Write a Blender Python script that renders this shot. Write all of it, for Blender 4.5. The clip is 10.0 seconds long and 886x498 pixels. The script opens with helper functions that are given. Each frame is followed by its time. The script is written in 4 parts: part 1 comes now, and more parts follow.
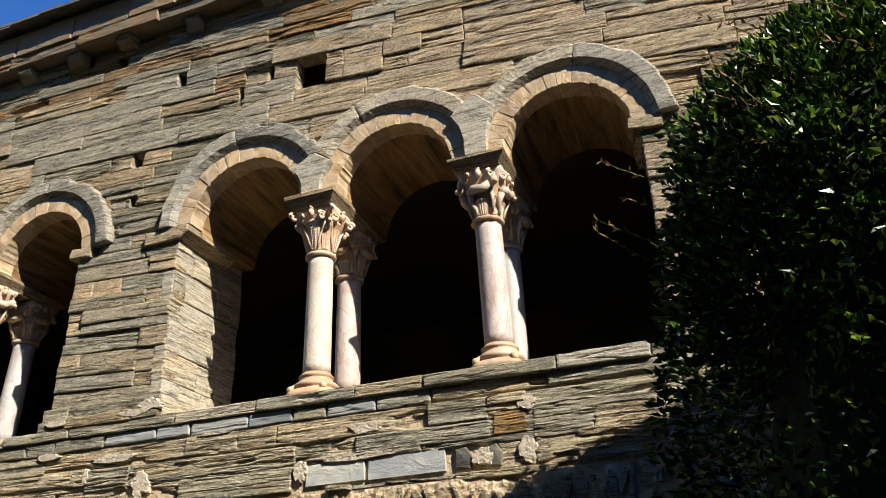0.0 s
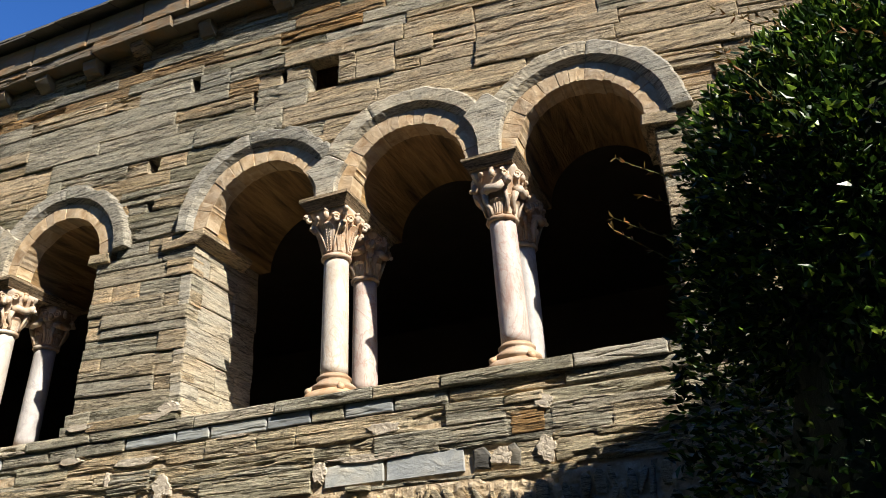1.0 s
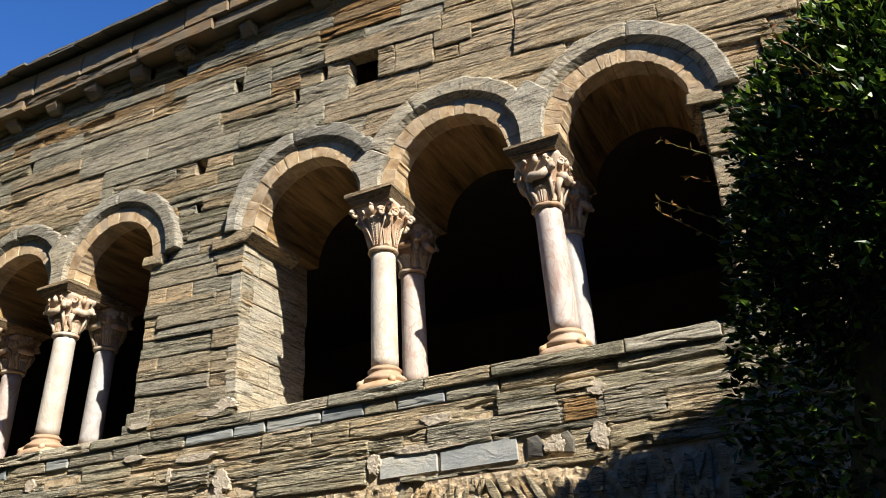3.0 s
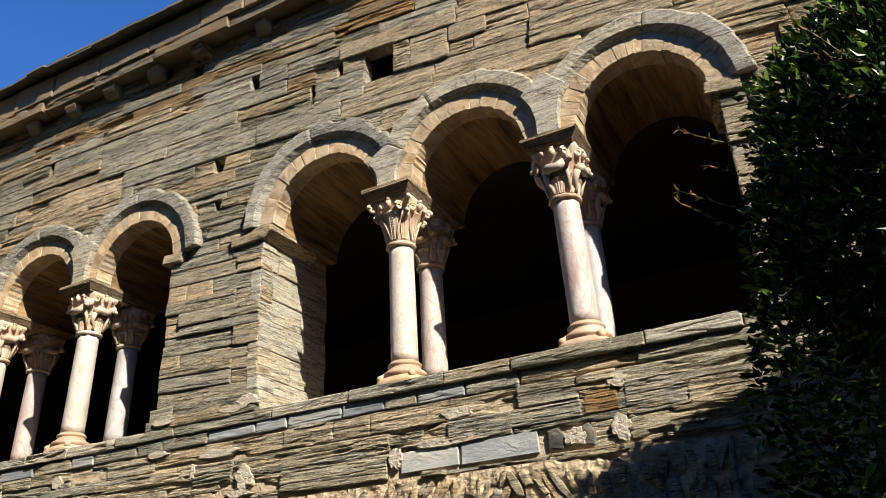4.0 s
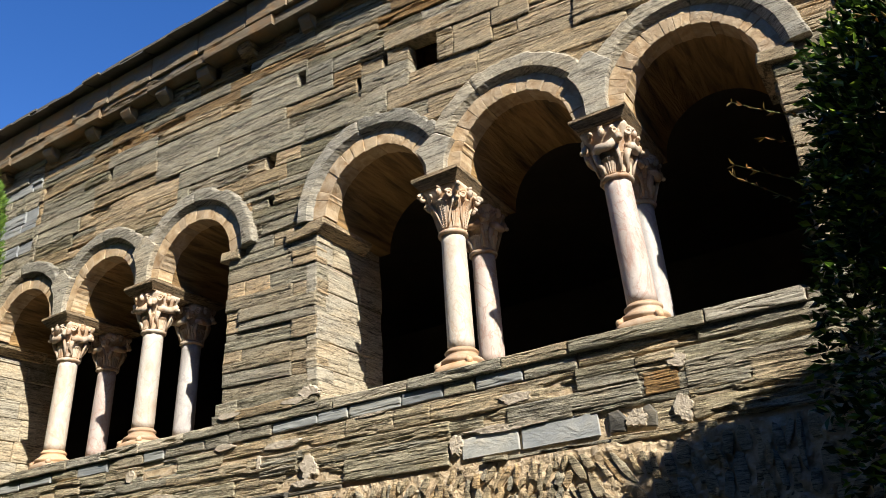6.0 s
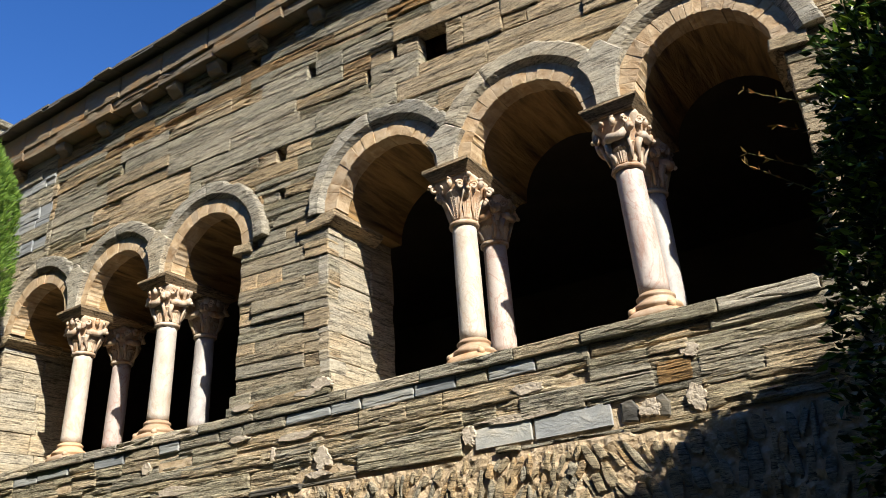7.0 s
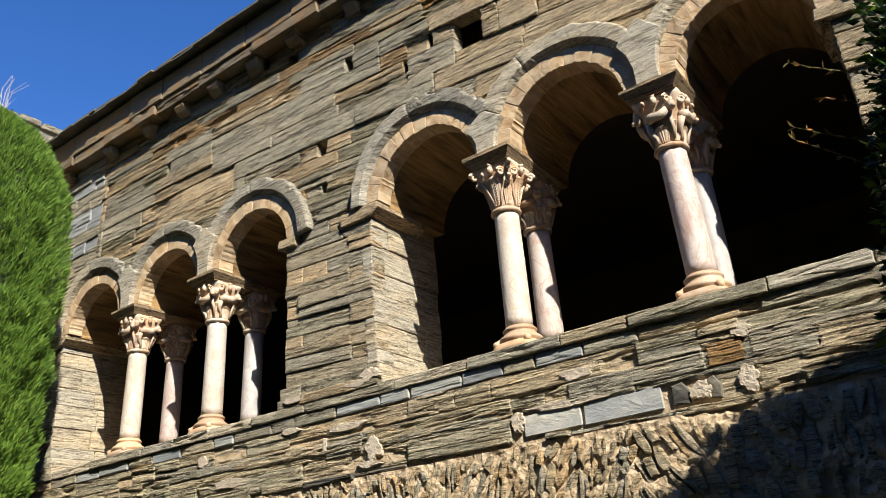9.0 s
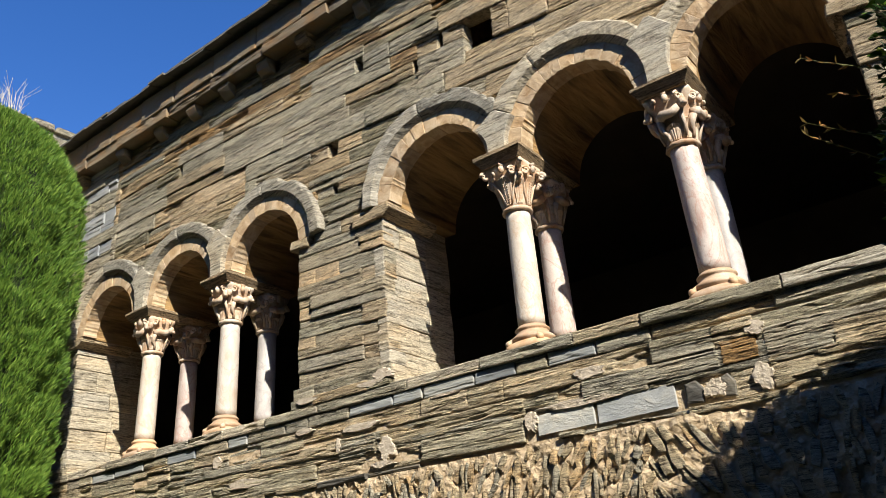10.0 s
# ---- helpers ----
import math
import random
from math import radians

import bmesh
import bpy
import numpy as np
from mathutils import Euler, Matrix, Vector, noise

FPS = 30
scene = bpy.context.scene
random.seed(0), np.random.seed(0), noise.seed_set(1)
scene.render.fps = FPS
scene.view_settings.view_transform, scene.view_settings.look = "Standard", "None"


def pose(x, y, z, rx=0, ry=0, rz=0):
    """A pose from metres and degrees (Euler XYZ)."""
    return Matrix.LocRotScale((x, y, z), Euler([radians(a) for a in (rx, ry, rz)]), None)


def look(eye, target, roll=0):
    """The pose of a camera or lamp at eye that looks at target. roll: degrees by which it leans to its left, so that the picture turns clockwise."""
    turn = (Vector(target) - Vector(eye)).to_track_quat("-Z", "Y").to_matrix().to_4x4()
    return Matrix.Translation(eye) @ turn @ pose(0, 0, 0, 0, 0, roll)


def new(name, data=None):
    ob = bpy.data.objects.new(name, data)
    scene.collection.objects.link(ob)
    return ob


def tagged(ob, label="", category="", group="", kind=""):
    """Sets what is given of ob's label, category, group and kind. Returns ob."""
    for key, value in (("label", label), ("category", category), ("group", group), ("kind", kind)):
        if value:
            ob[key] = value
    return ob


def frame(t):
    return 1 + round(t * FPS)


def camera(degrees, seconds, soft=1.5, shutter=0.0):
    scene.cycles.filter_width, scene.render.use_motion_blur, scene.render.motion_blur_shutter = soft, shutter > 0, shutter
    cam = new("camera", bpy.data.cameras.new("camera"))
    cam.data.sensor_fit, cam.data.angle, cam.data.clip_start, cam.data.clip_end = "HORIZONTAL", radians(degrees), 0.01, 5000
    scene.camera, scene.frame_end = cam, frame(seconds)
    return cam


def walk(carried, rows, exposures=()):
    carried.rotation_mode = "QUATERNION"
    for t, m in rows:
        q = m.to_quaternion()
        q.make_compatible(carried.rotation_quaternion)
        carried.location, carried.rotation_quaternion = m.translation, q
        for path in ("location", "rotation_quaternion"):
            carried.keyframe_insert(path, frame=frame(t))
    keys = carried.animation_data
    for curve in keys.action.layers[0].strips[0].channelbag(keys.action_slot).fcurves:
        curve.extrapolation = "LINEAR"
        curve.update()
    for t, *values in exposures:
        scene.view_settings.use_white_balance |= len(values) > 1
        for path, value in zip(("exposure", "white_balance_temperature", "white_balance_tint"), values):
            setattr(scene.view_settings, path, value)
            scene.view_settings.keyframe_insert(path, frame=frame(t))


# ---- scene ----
EYE = (0.0, -4.55, 1.60)
cam = camera(57.97, 10.0, soft=0.8)
PATH = [  # seconds, tilt, lean, turn
    (0, 116.34, 1.92, 21.00),
    (0.5, 116.34, 2.17, 21.59),
    (1, 116.39, 2.27, 22.38),
    (1.5, 116.39, 2.42, 23.27),
    (2, 116.39, 2.46, 24.32),
    (2.5, 116.13, 2.55, 25.37),
    (4, 115.51, 2.92, 27.78),
    (4.5, 115.29, 3.06, 28.80),
    (5, 114.96, 3.31, 30.28),
    (5.5, 115.00, 3.46, 31.49),
    (7, 114.25, 3.64, 33.14),
    (7.5, 114.02, 3.82, 33.96),
    (8, 113.63, 3.97, 35.16),
    (8.5, 113.61, 4.07, 35.91),
    (9, 113.67, 4.22, 36.77),
    (9.5, 113.70, 4.28, 37.47),
    (10, 113.72, 4.33, 37.73),
]
walk(cam, [(t, pose(*EYE, a, b, c)) for t, a, b, c in PATH])

# ---------------------------------------------------------------- light
SUN_TO = Vector((1.75, -1.0, 1.6)).normalized()
world = bpy.data.worlds.new("sky")
scene.world = world
world.use_nodes = True
wn = world.node_tree.nodes
sky = wn.new("ShaderNodeTexSky")
sky.sky_type = "NISHITA"
sky.sun_disc = False
sky.sun_elevation = math.asin(SUN_TO.z)
sky.sun_rotation = math.atan2(SUN_TO.x, SUN_TO.y)
sky.altitude = 600
sky.dust_density = 0.0
sky.ozone_density = 2.0
wn["Background"].inputs["Strength"].default_value = 0.052
deep = wn.new("ShaderNodeHueSaturation")  # clear mountain air: a deep blue
deep.inputs["Hue"].default_value = 0.514
deep.inputs["Saturation"].default_value = 1.32
deep.inputs["Value"].default_value = 1.95
world.node_tree.links.new(sky.outputs[0], deep.inputs["Color"])
world.node_tree.links.new(deep.outputs[0], wn["Background"].inputs[0])
lamp = bpy.data.lights.new("sun", "SUN")
lamp.energy = 5.0
lamp.angle = radians(0.53)
lamp.color = (1.0, 0.945, 0.825)
sun = new("sun", lamp)
sun.matrix_world = look(SUN_TO * 40, (0, 0, 0))
scene.view_settings.exposure = 1.04

# ---------------------------------------------------------------- materials


def mat(name):
    m = bpy.data.materials.new(name)
    m.use_nodes = True
    t = m.node_tree
    return m, t.nodes, t.links, t.nodes["Principled BSDF"]


def coords(n, l, scale, tilt=0.0, shift=True):
    """World place, moved by a random step for each piece, tilted and scaled."""
    g = n.new("ShaderNodeNewGeometry")
    mp = n.new("ShaderNodeMapping")
    mp.inputs["Scale"].default_value = scale
    mp.inputs["Rotation"].default_value = (0, tilt, 0)
    if shift:
        o = n.new("ShaderNodeObjectInfo")
        v = n.new("ShaderNodeVectorMath")
        v.operation = "MULTIPLY"
        v.inputs[1].default_value = (31.0, 17.0, 23.0)
        c = n.new("ShaderNodeCombineXYZ")
        for k in range(3):
            l.new(o.outputs["Random"], c.inputs[k])
        l.new(c.outputs[0], v.inputs[0])
        a = n.new("ShaderNodeVectorMath")
        l.new(g.outputs["Position"], a.inputs[0])
        l.new(v.outputs[0], a.inputs[1])
        l.new(a.outputs[0], mp.inputs[0])
    else:
        l.new(g.outputs["Position"], mp.inputs[0])
    return mp.outputs[0]


def noise_tex(n, l, vec, scale, detail=5.0, rough=0.6, distortion=0.0):
    t = n.new("ShaderNodeTexNoise")
    t.inputs["Scale"].default_value = scale
    t.inputs["Detail"].default_value = detail
    t.inputs["Roughness"].default_value = rough
    t.inputs["Distortion"].default_value = distortion
    l.new(vec, t.inputs["Vector"])
    return t.outputs[0]


def ramp(n, l, fac, stops, mode="LINEAR"):
    r = n.new("ShaderNodeValToRGB")
    r.color_ramp.interpolation = mode
    e = r.color_ramp.elements
    while len(e) < len(stops):
        e.new(0.5)
    for k, (p, c) in enumerate(stops):
        e[k].position = p
        e[k].color = (*c, 1) if len(c) == 3 else c
    l.new(fac, r.inputs[0])
    return r.outputs[0]


def blend(n, l, fac, a, b, mode="MIX"):
    m = n.new("ShaderNodeMix")
    m.data_type = "RGBA"
    m.blend_type = mode
    if isinstance(fac, (int, float)):
        m.inputs[0].default_value = fac
    else:
        l.new(fac, m.inputs[0])
    for k, v in ((6, a), (7, b)):
        if isinstance(v, tuple):
            m.inputs[k].default_value = (*v, 1)
        else:
            l.new(v, m.inputs[k])
    return m.outputs[2]


def bumps(n, l, shader, layers):
    last = None
    for height, strength, dist in layers:
        b = n.new("ShaderNodeBump")
        b.inputs["Strength"].default_value = strength
        b.inputs["Distance"].default_value = dist
        l.new(height, b.inputs["Height"])
        if last:
            l.new(last, b.inputs["Normal"])
        last = b.outputs[0]
    l.new(last, shader.inputs["Normal"])


def layered_stone(name, tones, tilt=-0.065, relief=1.0, stain=0.45):
    """Foliated rock: tone by piece, thin layers, open fissures, rusty and grey stains."""
    m, n, l, s = mat(name)
    o = n.new("ShaderNodeObjectInfo")
    base = ramp(n, l, o.outputs["Random"], [(p, tuple(1.07 * v for v in c)) for p, c in tones], "CONSTANT")
    lay = noise_tex(n, l, coords(n, l, (2.2, 2.2, 23), tilt), 1.0, 8, 0.74, 0.2)
    fine = noise_tex(n, l, coords(n, l, (16, 16, 110), tilt * 1.1), 1.0, 6, 0.8, 0.2)
    crack = noise_tex(n, l, coords(n, l, (0.8, 0.8, 14), tilt * 0.9), 1.0, 6, 0.62, 0.25)
    big = noise_tex(n, l, coords(n, l, (1.1, 1.1, 2.6), tilt, False), 1.7, 5, 0.6)
    spot = noise_tex(n, l, coords(n, l, (1, 1, 1.6), 0.0, False), 9, 5, 0.7)
    grit = noise_tex(n, l, coords(n, l, (1, 1, 1.8)), 150, 4, 0.75)
    lit = ramp(n, l, lay, [(0.30, (0.48, 0.47, 0.45)), (0.45, (0.94, 0.94, 0.94)), (0.58, (1.10, 1.08, 1.05)), (0.72, (1.45, 1.41, 1.33))])
    col = blend(n, l, 1.0, base, lit, "MULTIPLY")
    f2 = ramp(n, l, fine, [(0.33, (0.34, 0.33, 0.31)), (0.45, (0.96, 0.96, 0.96)), (0.56, (1.06, 1.05, 1.03)), (0.70, (1.42, 1.38, 1.30))])
    col = blend(n, l, 0.85, col, f2, "MULTIPLY")
    rust = ramp(n, l, big, [(0.50, (0, 0, 0)), (0.68, (1, 1, 1))])
    sc = n.new("ShaderNodeMath")
    sc.operation = "MULTIPLY"
    sc.inputs[1].default_value = stain
    l.new(rust, sc.inputs[0])
    col = blend(n, l, sc.outputs[0], col, blend(n, l, 1.0, col, (1.22, 0.98, 0.72), "MULTIPLY"))
    lich = ramp(n, l, spot, [(0.58, (0, 0, 0)), (0.72, (0.55, 0.55, 0.55))])
    col = blend(n, l, lich, col, (0.40, 0.37, 0.30))
    fis = ramp(n, l, crack, [(0.485, (1, 1, 1)), (0.496, (0.18, 0.165, 0.15)), (0.504, (0.18, 0.165, 0.15)), (0.515, (1, 1, 1))])
    col = blend(n, l, 0.85, col, fis, "MULTIPLY")
    split = noise_tex(n, l, coords(n, l, (3.6, 3.6, 38), tilt), 1.0, 6, 0.7, 0.5)
    fis2 = ramp(n, l, split, [(0.40, (1, 1, 1)), (0.418, (0.20, 0.18, 0.16)), (0.428, (0.20, 0.18, 0.16)), (0.445, (1, 1, 1))])
    col = blend(n, l, 0.6, col, fis2, "MULTIPLY")
    hair = noise_tex(n, l, coords(n, l, (6.5, 6.5, 70), tilt * 1.05), 1.0, 5, 0.65, 0.3)
    fis3 = ramp(n, l, hair, [(0.500, (1, 1, 1)), (0.518, (0.30, 0.28, 0.25)), (0.530, (0.30, 0.28, 0.25)), (0.550, (1, 1, 1))])
    col = blend(n, l, 0.75, col, fis3, "MULTIPLY")
    pit = noise_tex(n, l, coords(n, l, (1, 1, 2.2)), 38, 5, 0.75)
    p2 = ramp(n, l, pit, [(0.34, (0.55, 0.54, 0.52)), (0.48, (1, 1, 1)), (0.66, (1.22, 1.2, 1.16))])
    col = blend(n, l, 0.8, col, p2, "MULTIPLY")
    g2 = ramp(n, l, grit, [(0.3, (0.62, 0.62, 0.62)), (0.7, (1.25, 1.25, 1.25))])
    col = blend(n, l, 0.7, col, g2, "MULTIPLY")
    l.new(col, s.inputs["Base Color"])
    s.inputs["Roughness"].default_value = 0.8
    s.inputs["Specular IOR Level"].default_value = 0.25
    bumps(n, l, s, [(lay, 0.6 * relief, 0.03), (fis, 0.9 * relief, 0.018), (fis2, 0.8 * relief, 0.010), (fis3, 0.7 * relief, 0.008), (fine, 0.9 * relief, 0.013), (pit, 0.6 * relief, 0.014), (grit, 0.6, 0.006)])
    return m


def plain_stone(name, a, b, c, scale=(6, 6, 6), relief=0.6, vein=None, rough=0.7, by_piece=True):
    m, n, l, s = mat(name)
    one = noise_tex(n, l, coords(n, l, scale), 1.0, 6, 0.62, 0.5)
    two = noise_tex(n, l, coords(n, l, (1, 1, 1)), 90, 4, 0.7)
    col = ramp(n, l, one, [(0.30, a), (0.52, b), (0.72, c)])
    if vein:
        v = noise_tex(n, l, coords(n, l, (4, 4, 2.2), 0.5), 1.0, 5, 0.55, 2.2)
        k = ramp(n, l, v, [(0.46, (0, 0, 0)), (0.50, (0.7, 0.7, 0.7)), (0.53, (0, 0, 0))])
        col = blend(n, l, k, col, vein)
    if by_piece:
        o = n.new("ShaderNodeObjectInfo")
        r = ramp(n, l, o.outputs["Random"], [(0, (0.78, 0.78, 0.8)), (0.5, (1, 0.98, 0.95)), (1, (1.15, 1.1, 1.02))])
        col = blend(n, l, 1.0, col, r, "MULTIPLY")
    g2 = ramp(n, l, two, [(0.3, (0.82, 0.82, 0.82)), (0.7, (1.1, 1.1, 1.1))])
    col = blend(n, l, 0.7, col, g2, "MULTIPLY")
    l.new(col, s.inputs["Base Color"])
    s.inputs["Roughness"].default_value = rough
    s.inputs["Specular IOR Level"].default_value = 0.35
    bumps(n, l, s, [(one, 0.7 * relief, 0.03), (two, 0.5 * relief, 0.006)])
    return m


SCHIST = layered_stone("foliated_schist", [
    (0.0, (0.39, 0.315, 0.20)), (0.16, (0.30, 0.27, 0.185)), (0.34, (0.44, 0.345, 0.22)), (0.48, (0.26, 0.235, 0.16)),
    (0.60, (0.345, 0.315, 0.24)), (0.72, (0.47, 0.36, 0.22)), (0.84, (0.335, 0.31, 0.245)), (0.96, (0.38, 0.26, 0.14))])
SCHIST_TAN = layered_stone("tan_schist", [(0.0, (0.49, 0.39, 0.255)), (0.4, (0.44, 0.355, 0.24)), (0.7, (0.52, 0.405, 0.265))], -0.09, 0.8)
SCHIST_GREY = layered_stone("grey_schist", [(0.0, (0.40, 0.365, 0.28)), (0.4, (0.365, 0.335, 0.25)), (0.7, (0.43, 0.385, 0.295))], -0.06, 0.9, 0.2)
SCHIST_RUST = layered_stone("rusty_schist", [(0.0, (0.40, 0.245, 0.105)), (0.5, (0.34, 0.23, 0.12))], -0.04, 1.1, 0.5)
IMPOST = layered_stone("impost_schist", [(0.0, (0.33, 0.235, 0.14)), (0.5, (0.29, 0.215, 0.135))], 0.03, 0.5, 0.7)
SCHIST_LOW = layered_stone("weathered_schist", [
    (0.0, (0.50, 0.425, 0.29)), (0.25, (0.44, 0.395, 0.285)), (0.5, (0.54, 0.45, 0.31)), (0.75, (0.41, 0.38, 0.30))], -0.03, 1.0)
PALE = layered_stone("dressed_schist", [
    (0.0, (0.40, 0.345, 0.25)), (0.35, (0.35, 0.32, 0.255)), (0.7, (0.44, 0.37, 0.26))], -0.10, 0.8, 0.3)
JAMB = layered_stone("jamb_stone", [(0.0, (0.45, 0.40, 0.31)), (0.35, (0.48, 0.415, 0.31)), (0.7, (0.42, 0.385, 0.315))], -0.05, 0.35, 0.3)
BLUE = plain_stone("blue_slate", (0.22, 0.235, 0.24), (0.30, 0.315, 0.315), (0.37, 0.36, 0.32), (3, 3, 9), 0.7)
HOOD = layered_stone("hood_slate", [(0.0, (0.42, 0.385, 0.315)), (0.4, (0.38, 0.355, 0.30)), (0.7, (0.45, 0.40, 0.31))], -0.5, 0.30, 0.3)
HOOD_BLUE = layered_stone("blue_hood_slate", [(0.0, (0.36, 0.34, 0.29)), (0.5, (0.40, 0.37, 0.305))], -0.15, 0.8, 0.15)
RING = plain_stone("ring_stone", (0.36, 0.23, 0.12), (0.52, 0.39, 0.25), (0.62, 0.50, 0.36), (9, 9, 9), 0.8)
SOFFIT = plain_stone("stained_soffit", (0.03, 0.02, 0.012), (0.30, 0.18, 0.075), (0.46, 0.29, 0.12), (12, 1.3, 10), 2.0, by_piece=False)
MORTAR = plain_stone("lime_mortar", (0.40, 0.29, 0.17), (0.54, 0.41, 0.265), (0.61, 0.50, 0.36), (14, 14, 14), 1.6, by_piece=False)
MORTAR_PALE = plain_stone("pale_mortar", (0.42, 0.34, 0.25), (0.52, 0.44, 0.34), (0.60, 0.52, 0.42), (30, 30, 30), 0.9, by_piece=False)
BLOCK = plain_stone("pale_block", (0.33, 0.35, 0.355), (0.42, 0.43, 0.42), (0.50, 0.48, 0.43), (5, 5, 10), 0.8)
CORNICE = plain_stone("cornice_stone", (0.27, 0.155, 0.065), (0.19, 0.15, 0.10), (0.25, 0.21, 0.15), (3.5, 3.5, 8), 1.6)
SLATE = plain_stone("roof_slate", (0.085, 0.08, 0.07), (0.13, 0.12, 0.10), (0.18, 0.15, 0.11), (5, 5, 12), 0.9)
MARBLE_W = plain_stone("cream_marble", (0.42, 0.35, 0.29), (0.515, 0.47, 0.425), (0.57, 0.535, 0.495), (8, 8, 3.5), 0.35, (0.44, 0.33, 0.25), 0.55)
MARBLE_P = plain_stone("pink_marble", (0.40, 0.32, 0.29), (0.49, 0.42, 0.395), (0.56, 0.50, 0.475), (8, 8, 4), 0.35, (0.40, 0.25, 0.21), 0.55)
MARBLE_G = plain_stone("grey_marble", (0.33, 0.31, 0.31), (0.43, 0.41, 0.41), (0.52, 0.50, 0.49), (7, 7, 4), 0.35, (0.34, 0.31, 0.32), 0.45)
CARVED = plain_stone("carved_marble", (0.40, 0.21, 0.10), (0.53, 0.42, 0.32), (0.60, 0.53, 0.45), (8, 8, 8), 0.5, None, 0.55)
BASE_M = plain_stone("rosy_base_marble", (0.45, 0.26, 0.14), (0.53, 0.365, 0.235), (0.59, 0.48, 0.37), (7, 7, 12), 0.3, None, 0.55)
RUBBLE = layered_stone("rubble_schist", [(0.0, (0.38, 0.32, 0.22)), (0.3, (0.45, 0.36, 0.23)), (0.55, (0.34, 0.31, 0.24)), (0.8, (0.48, 0.35, 0.20))], -1.1, 0.6)
SCREEN_WALL = layered_stone("screen_wall_schist", [(0.0, (0.16, 0.14, 0.10)), (0.5, (0.14, 0.125, 0.095))], 0.05, 1.0)
INNER = plain_stone("shade_toned_plaster", (0.04, 0.034, 0.026), (0.055, 0.046, 0.034), (0.07, 0.058, 0.042), (2, 2, 2), 0.8, by_piece=False)
SOIL = plain_stone("dark_turf", (0.035, 0.04, 0.02), (0.05, 0.055, 0.026), (0.07, 0.065, 0.035), (2, 2, 2), 1.0, by_piece=False)


def leaf_mat(name, tones, gloss):
    m, n, l, s = mat(name)
    g = n.new("ShaderNodeNewGeometry")
    col = ramp(n, l, g.outputs["Random Per Island"], tones)
    l.new(col, s.inputs["Base Color"])
    s.inputs["Roughness"].default_value = gloss
    s.inputs["Subsurface Weight"].default_value = 0.0
    tr = n.new("ShaderNodeBsdfTranslucent")
    l.new(col, tr.inputs[0])
    mx = n.new("ShaderNodeMixShader")
    mx.inputs[0].default_value = 0.15
    s.inputs["Specular IOR Level"].default_value = 0.25
    l.new(s.outputs[0], mx.inputs[1])
    l.new(tr.outputs[0], mx.inputs[2])
    l.new(mx.outputs[0], n["Material Output"].inputs[0])
    return m


LEAF = leaf_mat("glossy_leaf", [(0.0, (0.008, 0.020, 0.005)), (0.5, (0.020, 0.050, 0.009)), (0.75, (0.07, 0.14, 0.016)), (1.0, (0.24, 0.33, 0.035))], 0.30)
SHOOT_LEAF = leaf_mat("young_leaf", [(0.0, (0.07, 0.11, 0.02)), (0.6, (0.13, 0.13, 0.028)), (1.0, (0.24, 0.09, 0.026))], 0.6)
NEEDLE = leaf_mat("cypress_green", [(0.0, (0.035, 0.085, 0.010)), (0.6, (0.115, 0.215, 0.026)), (1.0, (0.23, 0.34, 0.055))], 0.6)
CORE = plain_stone("dark_core_shade", (0.012, 0.018, 0.008), (0.018, 0.028, 0.01), (0.03, 0.035, 0.015), (20, 20, 20), 1.5, by_piece=False, rough=0.9)
BARK = plain_stone("bark", (0.06, 0.045, 0.03), (0.10, 0.075, 0.05), (0.14, 0.11, 0.08), (20, 20, 5), 1.2, by_piece=False, rough=0.9)
STRAW = plain_stone("dry_straw", (0.45, 0.38, 0.27), (0.55, 0.48, 0.36), (0.6, 0.55, 0.45), (9, 9, 9), 0.1, by_piece=False)

# ---------------------------------------------------------------- mesh helpers
rnd = random.Random(7)


def mesh_of(name, verts, faces, material, smooth=False):
    me = bpy.data.meshes.new(name)
    me.from_pydata([tuple(v) for v in verts], [], faces)
    bm = bmesh.new()
    bm.from_mesh(me)
    bmesh.ops.recalc_face_normals(bm, faces=bm.faces)
    bm.to_mesh(me)
    bm.free()
    me.materials.append(material)
    if smooth:
        me.polygons.foreach_set("use_smooth", [True] * len(me.polygons))
    me.update()
    return me


def piece(name, vf, material, parent=None, label="", smooth=False, at=None):
    ob = new(name, mesh_of(name, vf[0], vf[1], material, smooth))
    if parent is not None:
        ob.parent = parent
    if at is not None:
        ob.matrix_basis = at
    if label:
        tagged(ob, label)
    return ob


def join(*parts):
    V, F = [], []
    for v, f in parts:
        k = len(V)
        V += list(v)
        F += [tuple(i + k for i in q) for q in f]
    return V, F


def box(x0, x1, y0, y1, z0, z1):
    v = [(x, y, z) for x in (x0, x1) for y in (y0, y1) for z in (z0, z1)]
    return v, [(0, 1, 3, 2), (4, 6, 7, 5), (0, 4, 5, 1), (2, 3, 7, 6), (0, 2, 6, 4), (1, 5, 7, 3)]


